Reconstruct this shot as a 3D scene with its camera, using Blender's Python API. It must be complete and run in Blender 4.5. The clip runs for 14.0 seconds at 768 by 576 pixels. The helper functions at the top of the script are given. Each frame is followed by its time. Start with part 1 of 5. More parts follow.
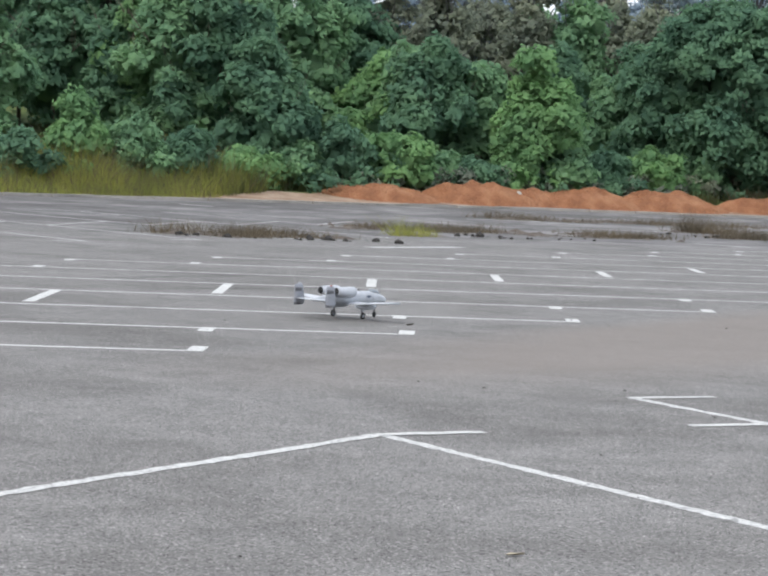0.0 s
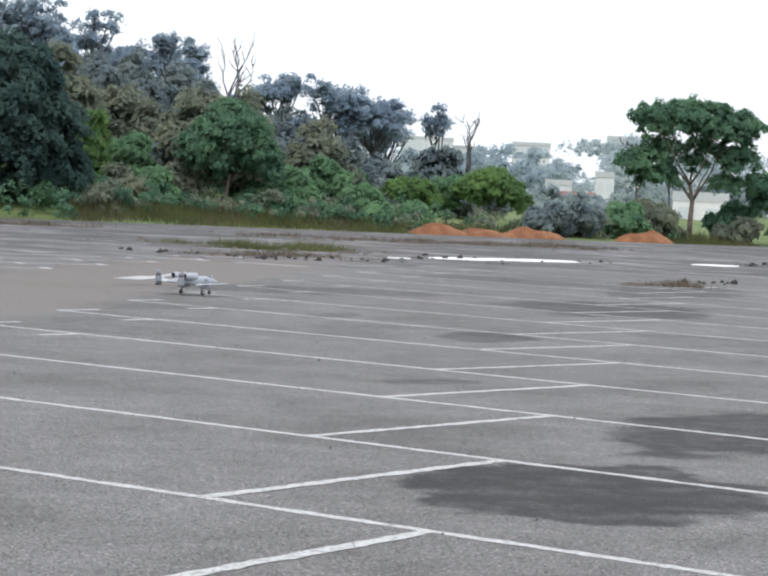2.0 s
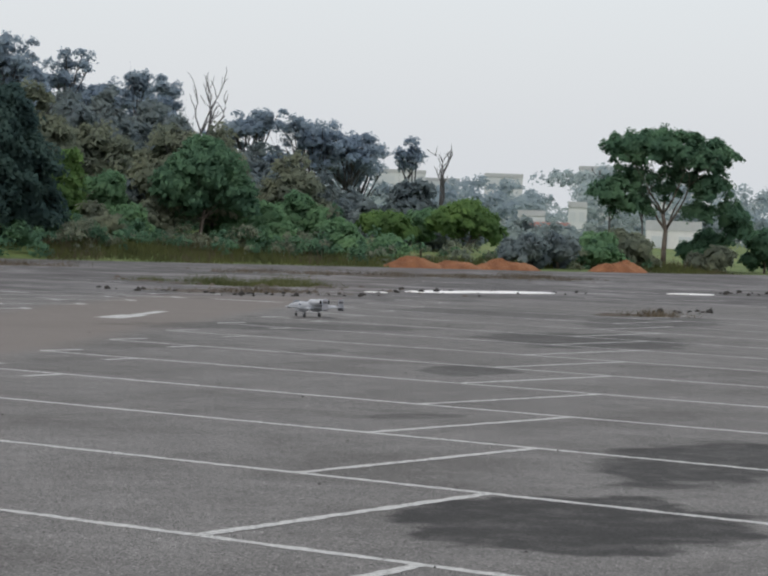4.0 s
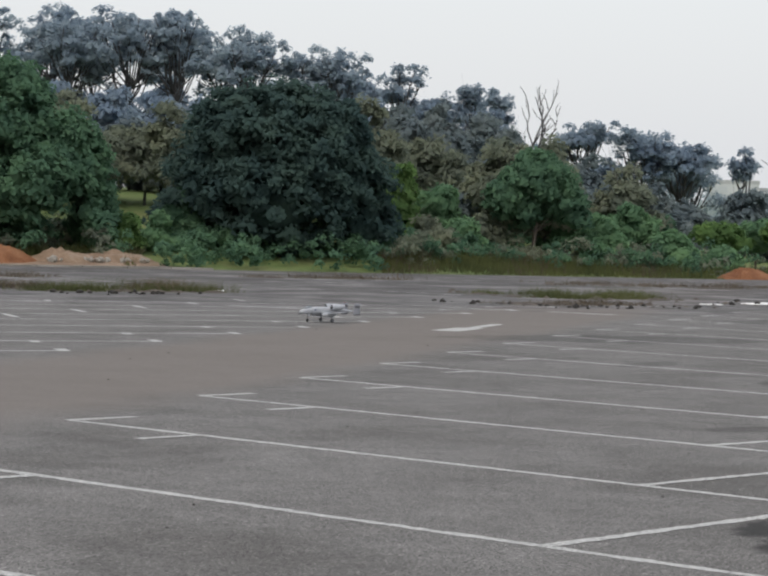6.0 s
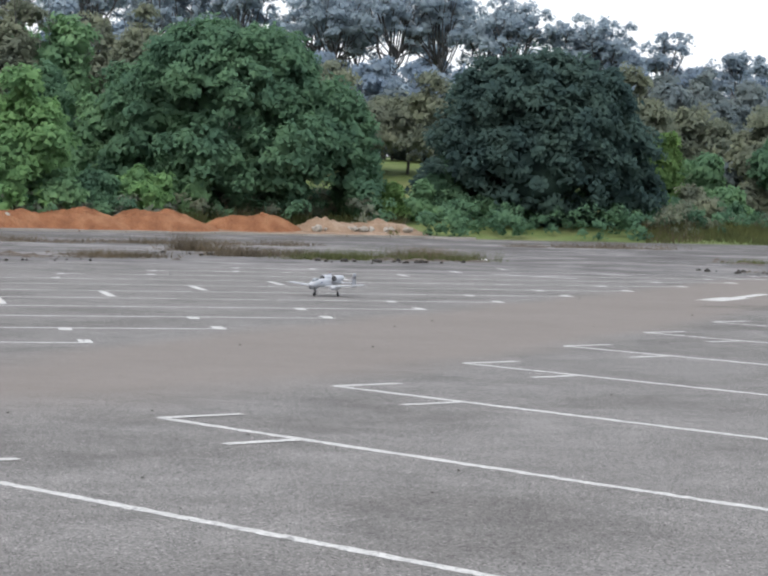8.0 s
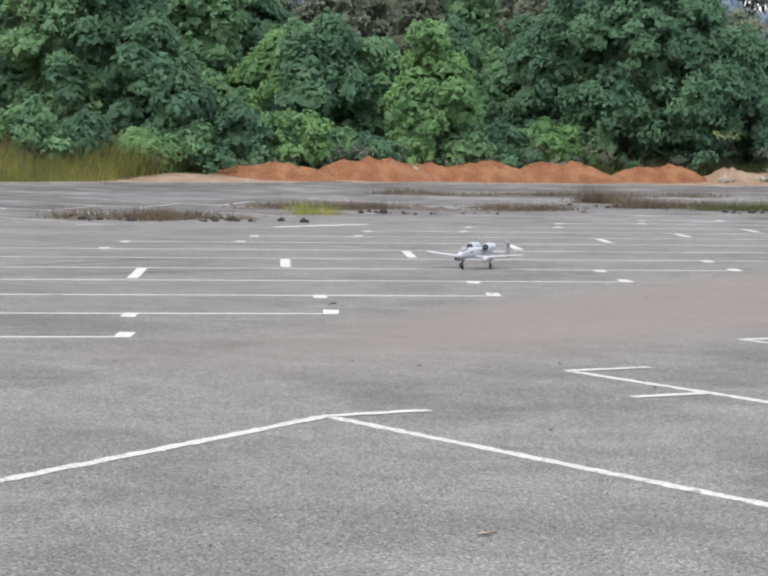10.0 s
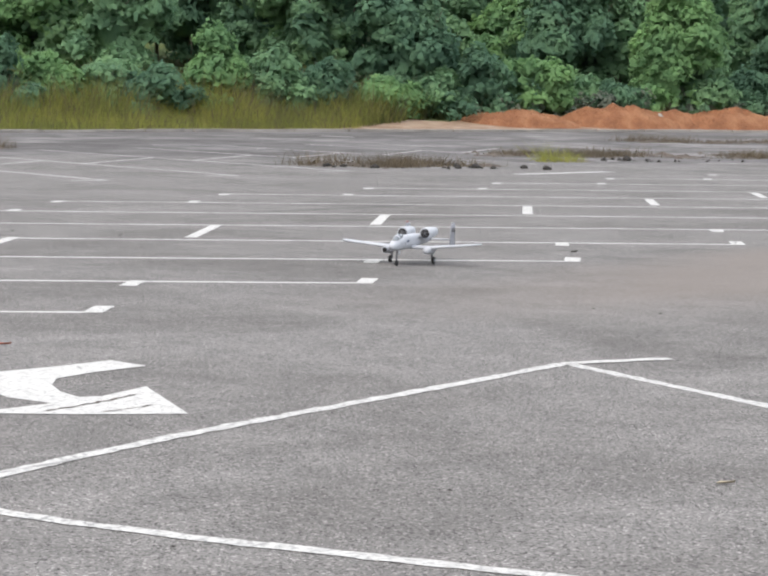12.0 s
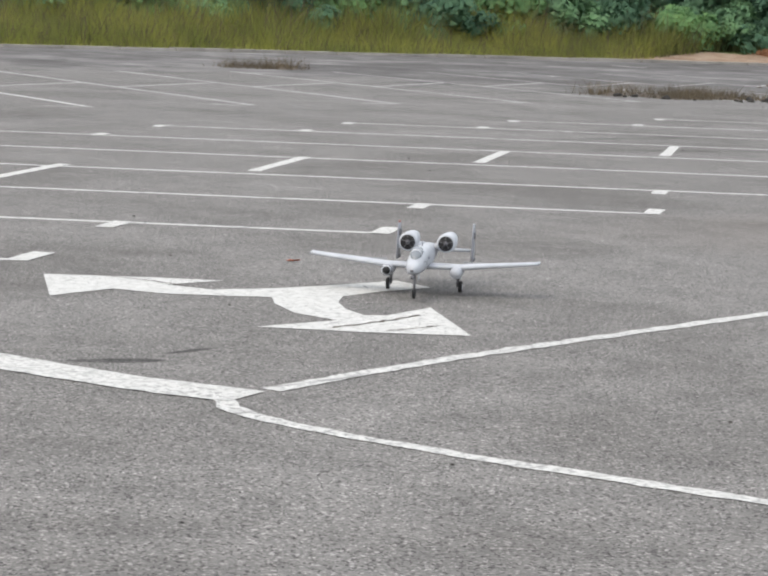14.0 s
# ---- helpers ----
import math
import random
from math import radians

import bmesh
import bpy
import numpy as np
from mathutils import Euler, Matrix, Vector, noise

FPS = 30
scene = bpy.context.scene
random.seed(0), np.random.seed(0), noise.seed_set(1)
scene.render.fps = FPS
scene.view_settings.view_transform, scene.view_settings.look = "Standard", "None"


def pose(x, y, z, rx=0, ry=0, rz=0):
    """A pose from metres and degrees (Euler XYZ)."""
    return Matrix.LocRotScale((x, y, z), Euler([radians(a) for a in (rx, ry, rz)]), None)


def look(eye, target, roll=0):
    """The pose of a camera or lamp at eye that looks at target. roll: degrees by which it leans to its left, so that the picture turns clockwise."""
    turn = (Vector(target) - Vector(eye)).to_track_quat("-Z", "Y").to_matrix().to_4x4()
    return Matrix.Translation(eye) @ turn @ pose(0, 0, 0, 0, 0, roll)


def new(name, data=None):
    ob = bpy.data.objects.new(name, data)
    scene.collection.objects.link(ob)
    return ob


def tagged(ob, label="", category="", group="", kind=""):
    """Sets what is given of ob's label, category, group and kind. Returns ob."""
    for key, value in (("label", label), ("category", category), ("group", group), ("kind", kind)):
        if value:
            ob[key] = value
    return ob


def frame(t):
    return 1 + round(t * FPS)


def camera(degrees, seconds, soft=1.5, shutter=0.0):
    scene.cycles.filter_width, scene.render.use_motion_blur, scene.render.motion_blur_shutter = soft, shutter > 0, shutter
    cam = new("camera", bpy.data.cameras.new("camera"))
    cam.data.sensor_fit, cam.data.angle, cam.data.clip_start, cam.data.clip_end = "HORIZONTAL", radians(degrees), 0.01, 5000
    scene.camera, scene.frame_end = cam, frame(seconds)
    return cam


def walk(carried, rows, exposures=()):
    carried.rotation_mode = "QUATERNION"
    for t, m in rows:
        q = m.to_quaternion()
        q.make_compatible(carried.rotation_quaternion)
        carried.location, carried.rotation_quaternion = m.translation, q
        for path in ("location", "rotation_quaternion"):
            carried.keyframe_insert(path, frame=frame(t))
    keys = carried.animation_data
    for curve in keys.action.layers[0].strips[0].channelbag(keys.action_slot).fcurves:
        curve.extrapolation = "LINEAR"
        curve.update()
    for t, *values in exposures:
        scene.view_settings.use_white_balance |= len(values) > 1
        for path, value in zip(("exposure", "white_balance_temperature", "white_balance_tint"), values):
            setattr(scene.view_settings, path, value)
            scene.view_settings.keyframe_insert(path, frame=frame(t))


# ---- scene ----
def aim(x, y, z, yaw, pitch, roll):
    """A pose from metres and the camera's bearing (clockwise from +Y), its tilt upwards and its lean, in degrees."""
    a, b = radians(yaw), radians(pitch)
    way = Vector((math.sin(a) * math.cos(b), math.cos(a) * math.cos(b), math.sin(b)))
    return look((x, y, z), Vector((x, y, z)) + way, roll)


cam = camera(18.336, 14.0, 2.35)
walk(cam, [
    (0.0, aim(0.244, -0.243, 1.413, -15.123, -3.129, 2.401)),
    (0.5, aim(0.219, -0.156, 1.392, -9.711, -2.759, 2.528)),
    (0.9, aim(0.196, -0.038, 1.406, -6.003, -2.630, 2.817)),
    (1.0, aim(0.209, -0.003, 1.391, -5.534, -2.181, 2.820)),
    (1.2, aim(0.160, 0.107, 1.389, -4.105, -2.159, 2.901)),
    (1.5, aim(0.208, 0.050, 1.382, -0.651, -2.227, 2.962)),
    (1.8, aim(0.212, 0.200, 1.353, 6.828, -2.223, 2.801)),
    (2.0, aim(0.147, 0.271, 1.365, 10.924, -2.206, 2.910)),
    (2.2, aim(0.118, 0.286, 1.360, 12.398, -2.111, 3.004)),
    (2.6, aim(0.100, 0.260, 1.370, 13.900, -1.900, 2.800)),
    (3.2, aim(0.070, 0.180, 1.385, 14.000, -1.650, 2.400)),
    (3.8, aim(0.050, 0.100, 1.395, 12.300, -1.450, 2.100)),
    (4.3, aim(0.031, 0.053, 1.399, 10.101, -1.361, 1.875)),
    (4.5, aim(0.015, 0.032, 1.405, 8.952, -1.409, 1.761)),
    (5.0, aim(-0.000, 0.000, 1.405, 6.935, -1.127, 1.442)),
    (5.5, aim(-0.016, -0.043, 1.405, 5.457, -1.129, 1.655)),
    (6.0, aim(-0.033, -0.039, 1.404, 3.539, -1.337, 1.587)),
    (6.5, aim(-0.052, -0.065, 1.404, 1.160, -1.671, 1.731)),
    (7.0, aim(-0.059, -0.065, 1.396, -0.667, -1.830, 1.658)),
    (7.5, aim(-0.069, 0.014, 1.382, -1.473, -2.317, 1.892)),
    (8.0, aim(-0.048, -0.039, 1.386, -2.750, -2.232, 1.571)),
    (8.5, aim(-0.058, -0.060, 1.384, -4.534, -2.618, 1.231)),
    (9.0, aim(-0.052, -0.113, 1.380, -8.426, -3.438, 1.373)),
    (9.2, aim(-0.032, -0.147, 1.391, -9.329, -3.524, 1.183)),
    (11.3, aim(-0.025, -0.216, 1.416, -16.286, -4.050, 0.864)),
    (11.5, aim(-0.021, -0.215, 1.411, -16.593, -4.342, 0.740)),
    (12.0, aim(-0.007, -0.248, 1.414, -18.333, -4.954, 0.773)),
    (12.5, aim(0.006, -0.296, 1.414, -20.096, -5.487, 1.419)),
    (13.0, aim(0.002, -0.288, 1.418, -22.879, -5.730, 2.065)),
    (13.5, aim(-0.004, -0.292, 1.412, -24.405, -6.301, 2.093)),
    (14.0, aim(0.005, -0.294, 1.404, -25.157, -6.852, 2.149)),
], exposures=[(0.0, 0.44, 6240, 10), (1.2, 0.67, 6200, 10), (1.6, 0.63, 6180, 10), (2.0, 0.26, 6200, 10), (2.2, 0.06, 6220, 10), (3.2, -0.25, 6300, 10), (4.3, -0.46, 6450, 10), (5.2, -0.46, 6540, 10.5), (6.0, -0.33, 6520, 10.5), (7.0, 0.03, 6400, 11), (8.0, 0.33, 6330, 11), (9.0, 0.56, 6400, 11), (11.5, 0.55, 6500, 12), (12.5, 0.49, 6540, 12), (14.0, 0.36, 6560, 10)])

# ---- sky and sun: bright, thin overcast ----
world = bpy.data.worlds.new("overcast_sky")
scene.world = world
world.use_nodes = True
wn, wl = world.node_tree.nodes, world.node_tree.links
wn.clear()
sky = wn.new("ShaderNodeTexSky")
sky.sky_type, sky.sun_disc = "NISHITA", False
sky.sun_elevation, sky.sun_rotation = radians(52), radians(205)
sky.air_density, sky.dust_density = 1.5, 6.0
sky_light = wn.new("ShaderNodeBackground")
sky_light.inputs["Strength"].default_value = 0.06
cloud = wn.new("ShaderNodeBackground")
cloud.inputs["Color"].default_value = (0.93, 0.96, 1.0, 1)
cloud.inputs["Strength"].default_value = 0.95
both = wn.new("ShaderNodeAddShader")
wout = wn.new("ShaderNodeOutputWorld")
wl.new(sky.outputs["Color"], sky_light.inputs["Color"])
wl.new(sky_light.outputs[0], both.inputs[0])
wl.new(cloud.outputs[0], both.inputs[1])
wl.new(both.outputs[0], wout.inputs["Surface"])
sun_data = bpy.data.lights.new("sun", "SUN")
sun_data.energy, sun_data.angle, sun_data.color = 0.7, radians(25), (1.0, 0.96, 0.9)
sun = new("sun", sun_data)
sun.matrix_world = look((-10, -20, 40), (0, 0, 0))


# ---- materials ----
def nodes_of(name, rough=0.8, spec=0.3, metal=0.0):
    m = bpy.data.materials.new(name)
    m.use_nodes = True
    nt = m.node_tree
    b = nt.nodes["Principled BSDF"]
    b.inputs["Roughness"].default_value = rough
    b.inputs["Specular IOR Level"].default_value = spec
    b.inputs["Metallic"].default_value = metal
    return m, nt, b


def noise_at(nt, scale, detail=3.0, coord="Object", distort=0.0):
    tc = nt.nodes.new("ShaderNodeTexCoord")
    n = nt.nodes.new("ShaderNodeTexNoise")
    n.inputs["Scale"].default_value, n.inputs["Detail"].default_value = scale, detail
    n.inputs["Distortion"].default_value = distort
    nt.links.new(tc.outputs[coord], n.inputs["Vector"])
    return n.outputs["Fac"]


def ramp(nt, fac, stops):
    r = nt.nodes.new("ShaderNodeValToRGB")
    els = r.color_ramp.elements
    for i, (p, c) in enumerate(stops):
        e = els[i] if i < 2 else els.new(p)
        e.position, e.color = p, (*c, 1) if len(c) == 3 else c
    nt.links.new(fac, r.inputs["Fac"])
    return r.outputs["Color"]


def mixed(nt, fac, a, b, mode="MIX"):
    m = nt.nodes.new("ShaderNodeMix")
    m.data_type, m.blend_type = "RGBA", mode
    for s, v in ((m.inputs[0], fac), (m.inputs[6], a), (m.inputs[7], b)):
        if isinstance(v, (int, float)):
            s.default_value = v
        elif isinstance(v, tuple):
            s.default_value = (*v, 1)
        else:
            nt.links.new(v, s)
    return m.outputs[2]


def bump(nt, b, fac, strength, distance):
    n = nt.nodes.new("ShaderNodeBump")
    n.inputs["Strength"].default_value, n.inputs["Distance"].default_value = strength, distance
    nt.links.new(fac, n.inputs["Height"])
    nt.links.new(n.outputs["Normal"], b.inputs["Normal"])


def maths(nt, op, a, b=None):
    n = nt.nodes.new("ShaderNodeMath")
    n.operation = op
    for s, v in zip(n.inputs, (a, b)):
        if v is None:
            continue
        if isinstance(v, (int, float)):
            s.default_value = v
        else:
            nt.links.new(v, s)
    return n.outputs[0]


def spot(nt, x, y, rx, ry, turn, soft):
    """1 inside a ragged ellipse on the ground, 0 outside."""
    tc = nt.nodes.new("ShaderNodeTexCoord")
    mp = nt.nodes.new("ShaderNodeMapping")
    mp.vector_type = "TEXTURE"
    mp.inputs["Location"].default_value = (x, y, 0)
    mp.inputs["Rotation"].default_value = (0, 0, radians(turn))
    mp.inputs["Scale"].default_value = (rx, ry, 1)
    nt.links.new(tc.outputs["Object"], mp.inputs["Vector"])
    ln = nt.nodes.new("ShaderNodeVectorMath")
    ln.operation = "LENGTH"
    nt.links.new(mp.outputs[0], ln.inputs[0])
    wob = noise_at(nt, 1.6, 5.0)
    d = maths(nt, "ADD", ln.outputs["Value"], maths(nt, "MULTIPLY", maths(nt, "SUBTRACT", wob, 0.5), 1.25))
    s = maths(nt, "DIVIDE", maths(nt, "SUBTRACT", 1.0, d), soft)
    n = nt.nodes.new("ShaderNodeClamp")
    nt.links.new(s, n.inputs[0])
    return n.outputs[0]


def asphalt_material():
    m, nt, b = nodes_of("weathered_asphalt", 0.85, 0.25)
    grain = noise_at(nt, 85.0, 4.0)
    chips = nt.nodes.new("ShaderNodeTexVoronoi")
    chips.inputs["Scale"].default_value = 120.0
    tco = nt.nodes.new("ShaderNodeTexCoord")
    nt.links.new(tco.outputs["Object"], chips.inputs["Vector"])
    chip = nt.nodes.new("ShaderNodeSeparateColor")
    nt.links.new(chips.outputs["Color"], chip.inputs[0])
    col = ramp(nt, chip.outputs[0], [(0.0, (0.025, 0.025, 0.024)), (0.09, (0.045, 0.044, 0.043)), (0.13, (0.118, 0.117, 0.114)), (0.5, (0.148, 0.146, 0.143)), (0.88, (0.18, 0.178, 0.174)), (1.0, (0.36, 0.357, 0.35))])
    fine = ramp(nt, grain, [(0.34, (0.78, 0.78, 0.78)), (0.66, (1.17, 1.17, 1.17))])
    col = mixed(nt, 1.0, col, fine, "MULTIPLY")
    big = ramp(nt, noise_at(nt, 0.55, 6.0, distort=0.8), [(0.3, (0.75, 0.72, 0.70)), (0.5, (0.995, 0.968, 0.952)), (0.72, (1.19, 1.165, 1.15))])
    col = mixed(nt, 1.0, col, big, "MULTIPLY")
    mid = ramp(nt, noise_at(nt, 3.0, 6.0), [(0.33, (0.86, 0.86, 0.86)), (0.62, (1.06, 1.06, 1.06))])
    col = mixed(nt, 1.0, col, mid, "MULTIPLY")
    pits = ramp(nt, noise_at(nt, 26.0, 2.0, distort=0.4), [(0.285, (0.5, 0.5, 0.5)), (0.34, (1, 1, 1))])
    ravel = ramp(nt, noise_at(nt, 1.1, 4.0), [(0.42, (0, 0, 0)), (0.62, (1, 1, 1))])
    col = mixed(nt, ravel, col, mixed(nt, 1.0, col, pits, "MULTIPLY"))
    # smooth, browner worn lane between the rows
    tc = nt.nodes.new("ShaderNodeTexCoord")
    xyz = nt.nodes.new("ShaderNodeSeparateXYZ")
    nt.links.new(tc.outputs["Object"], xyz.inputs[0])
    x, y = xyz.outputs["X"], xyz.outputs["Y"]
    wave = maths(nt, "SUBTRACT", noise_at(nt, 0.5, 4.0), 0.5)
    across = maths(nt, "ABSOLUTE", maths(nt, "ADD", maths(nt, "SUBTRACT", maths(nt, "MULTIPLY", x, 0.95), maths(nt, "MULTIPLY", y, 0.31)), 8.05))
    lane = nt.nodes.new("ShaderNodeClamp")
    away = nt.nodes.new("ShaderNodeClamp")
    nt.links.new(maths(nt, "DIVIDE", maths(nt, "SUBTRACT", y, 13.0), 9.0), away.inputs[0])
    nt.links.new(maths(nt, "MULTIPLY", away.outputs[0], maths(nt, "MULTIPLY", maths(nt, "SUBTRACT", maths(nt, "ADD", 1.9, wave), across), 1.6)), lane.inputs[0])
    col = mixed(nt, maths(nt, "MULTIPLY", lane.outputs[0], 0.72), col, (0.168, 0.146, 0.130))
    # older, darker surfacing towards the far side
    past = maths(nt, "ADD", maths(nt, "SUBTRACT", maths(nt, "SUBTRACT", y, maths(nt, "MULTIPLY", x, 0.30)), 43.0), maths(nt, "MULTIPLY", wave, 22.0))
    old = nt.nodes.new("ShaderNodeClamp")
    nt.links.new(maths(nt, "DIVIDE", past, 3.0), old.inputs[0])
    mottle = ramp(nt, noise_at(nt, 0.22, 5.0, distort=1.2), [(0.35, (0.055, 0.051, 0.052)), (0.52, (0.105, 0.1, 0.102)), (0.66, (0.2, 0.195, 0.194))])
    mottle = mixed(nt, 1.0, mottle, ramp(nt, noise_at(nt, 1.3, 7.0, distort=0.6), [(0.36, (0.5, 0.49, 0.48)), (0.5, (1.0, 1.0, 1.0)), (0.66, (1.5, 1.49, 1.47))]), "MULTIPLY")
    col = mixed(nt, maths(nt, "MULTIPLY", old.outputs[0], 0.72), col, mottle)
    # damp patches
    wet = spot(nt, 3.3, 11.25, 1.25, 0.85, 55, 0.13)
    for x, y, rx, ry, a, deep in ((5.1, 14.4, 1.8, 0.72, 62, 0.95), (5.75, 23.6, 0.5, 1.0, -20, 0.7), (5.2, 33.0, 2.4, 1.2, 20, 0.5), (9.2, 31.2, 1.5, 2.6, -20, 0.75), (12.5, 38.5, 1.2, 3.4, -30, 0.6), (3.9, 17.6, 0.5, 0.25, 30, 0.5), (4.6, 26.5, 0.25, 0.9, -30, 0.5), (10.5, 41.0, 2.2, 2.2, 0, 0.5), (-8.9, 24.6, 1.7, 0.16, 68, 0.4), (-7.7, 23.0, 0.9, 0.14, 55, 0.35), (-6.9, 24.0, 1.1, 0.14, 50, 0.35), (-14.4, 37.4, 1.8, 0.3, 72, 0.6), (-4.75, 7.45, 0.2, 0.06, 40, 1.0), (-4.66, 7.85, 0.16, 0.03, 75, 1.0)):
        wet = maths(nt, "MAXIMUM", wet, maths(nt, "MULTIPLY", spot(nt, x, y, rx, ry, a, 0.15), deep))
    blot = nt.nodes.new("ShaderNodeMapRange")
    blot.inputs["From Min"].default_value, blot.inputs["From Max"].default_value, blot.inputs["To Min"].default_value = 0.36, 0.54, 0.7
    nt.links.new(noise_at(nt, 4.0, 6.0), blot.inputs["Value"])
    wet = maths(nt, "MULTIPLY", wet, blot.outputs[0])
    col = mixed(nt, maths(nt, "MULTIPLY", wet, 0.9), col, mixed(nt, 1.0, col, (0.15, 0.146, 0.142), "MULTIPLY"))
    nt.links.new(col, b.inputs["Base Color"])
    nt.links.new(maths(nt, "SUBTRACT", 0.88, maths(nt, "MULTIPLY", wet, 0.06)), b.inputs["Roughness"])
    bump(nt, b, chip.outputs[0], 0.25, 0.004)
    return m


def paint_material(name, wear):
    m, nt, b = nodes_of(name, 0.7, 0.3)
    col = ramp(nt, noise_at(nt, 18.0, 4.0), [(0.25, (0.36, 0.36, 0.35)), (0.5, (0.475, 0.475, 0.46)), (0.75, (0.54, 0.54, 0.525))])
    worn = ramp(nt, noise_at(nt, 38.0, 5.0), [(wear, (1, 1, 1)), (wear + 0.05, (0, 0, 0))])
    patchy = ramp(nt, noise_at(nt, 0.8, 3.0), [(0.4, (0, 0, 0)), (0.62, (1, 1, 1))])
    gone = mixed(nt, 0.4, worn, mixed(nt, 1.0, worn, patchy, "MULTIPLY"))
    vor = nt.nodes.new("ShaderNodeTexVoronoi")
    vor.feature = "DISTANCE_TO_EDGE"
    vor.inputs["Scale"].default_value = 1.7
    tc = nt.nodes.new("ShaderNodeTexCoord")
    nt.links.new(tc.outputs["Object"], vor.inputs["Vector"])
    crack = ramp(nt, maths(nt, "ADD", vor.outputs["Distance"], maths(nt, "MULTIPLY", noise_at(nt, 3.0), 0.16)), [(0.068, (1, 1, 1)), (0.082, (0, 0, 0))])
    gone = mixed(nt, 1.0, gone, crack, "LIGHTEN")
    col = mixed(nt, gone, col, (0.22, 0.22, 0.215))
    nt.links.new(col, b.inputs["Base Color"])
    return m


def leaf_material(name, dark, mid, light, patch=0.5, through_light=0.5):
    m, nt, b = nodes_of(name, 0.85, 0.08)
    geo = nt.nodes.new("ShaderNodeNewGeometry")
    a = ramp(nt, geo.outputs["Random Per Island"], [(0.0, tuple(0.3 * d + 0.7 * m for d, m in zip(dark, mid))), (0.55, mid), (1.0, tuple(0.2 * d + 0.8 * m for d, m in zip(light, mid)))])
    p = ramp(nt, noise_at(nt, patch, 3.0), [(0.35, (0.78, 0.82, 0.85)), (0.65, (1.2, 1.17, 1.06))])
    col = mixed(nt, 1.0, a, p, "MULTIPLY")
    fine = noise_at(nt, 7.0, 4.0)
    col = mixed(nt, 1.0, col, ramp(nt, fine, [(0.36, (0.88, 0.89, 0.9)), (0.64, (1.08, 1.07, 1.04))]), "MULTIPLY")
    bump(nt, b, fine, 0.25, 0.08)
    nt.links.new(col, b.inputs["Base Color"])
    t = nt.nodes.new("ShaderNodeBsdfTranslucent")
    nt.links.new(col, t.inputs["Color"])
    mx = nt.nodes.new("ShaderNodeMixShader")
    mx.inputs[0].default_value = through_light
    nt.links.new(b.outputs[0], mx.inputs[1])
    nt.links.new(t.outputs[0], mx.inputs[2])
    nt.links.new(mx.outputs[0], nt.nodes["Material Output"].inputs["Surface"])
    return m


def rough_material(name, stops, scale, rough=0.9, lift=0.3, dist=0.02, spec=0.2):
    m, nt, b = nodes_of(name, rough, spec)
    f = noise_at(nt, scale, 6.0)
    g = noise_at(nt, scale * 9.0, 3.0)
    col = ramp(nt, maths(nt, "ADD", maths(nt, "MULTIPLY", f, 0.7), maths(nt, "MULTIPLY", g, 0.3)), stops)
    nt.links.new(col, b.inputs["Base Color"])
    bump(nt, b, g, lift, dist)
    return m


ASPHALT = asphalt_material()
PAINT = paint_material("white_road_paint", 0.375)
LINE_PAINT = paint_material("worn_white_line_paint", 0.43)
FADED_PAINT = paint_material("faded_white_line_paint", 0.53)
GRASS_GROUND = rough_material("meadow_ground", [(0.3, (0.08, 0.115, 0.04)), (0.5, (0.125, 0.17, 0.06)), (0.7, (0.19, 0.20, 0.09))], 0.3, lift=0.6, dist=0.1)
SOIL = rough_material("orange_laterite_soil", [(0.3, (0.15, 0.064, 0.033)), (0.5, (0.25, 0.112, 0.056)), (0.7, (0.36, 0.19, 0.105))], 1.6, lift=1.0, dist=0.12)
PALE_SOIL = rough_material("pale_sandy_soil", [(0.3, (0.165, 0.112, 0.075)), (0.5, (0.247, 0.176, 0.124)), (0.7, (0.338, 0.270, 0.210))], 1.5, lift=0.6, dist=0.05)
CONCRETE = rough_material("pale_concrete", [(0.3, (0.180, 0.173, 0.158)), (0.5, (0.274, 0.259, 0.238)), (0.7, (0.360, 0.346, 0.317))], 0.8)
STONE = rough_material("grey_rubble_stone", [(0.3, (0.180, 0.166, 0.144)), (0.5, (0.302, 0.288, 0.259)), (0.7, (0.432, 0.410, 0.374))], 4.0)
PEBBLE = rough_material("dark_pebble", [(0.3, (0.02, 0.02, 0.02)), (0.7, (0.06, 0.055, 0.05))], 30.0)
BARK = rough_material("grey_brown_bark", [(0.3, (0.06, 0.05, 0.04)), (0.5, (0.12, 0.1, 0.085)), (0.7, (0.2, 0.175, 0.15))], 3.0)
PALE_BARK = rough_material("pale_grey_bark", [(0.3, (0.12, 0.11, 0.1)), (0.5, (0.22, 0.21, 0.19)), (0.7, (0.34, 0.33, 0.31))], 3.0)
LEAF_DARK = leaf_material("dark_glossy_leaves", (0.053, 0.086, 0.084), (0.074, 0.123, 0.118), (0.105, 0.167, 0.154), 0.9)
# Deep green, mid green and olive brown are lightened and blued to imitate haze.
LEAF_MANGO = leaf_material("deep_green_leaves", (0.085, 0.163, 0.113), (0.124, 0.228, 0.149), (0.185, 0.306, 0.191), 0.8)
LEAF_GREEN = leaf_material("mid_green_leaves", (0.125, 0.227, 0.141), (0.185, 0.321, 0.184), (0.245, 0.401, 0.221), 0.6)
LEAF_BRIGHT = leaf_material("yellow_green_leaves", (0.099, 0.184, 0.072), (0.154, 0.259, 0.098), (0.220, 0.333, 0.137), 0.9)
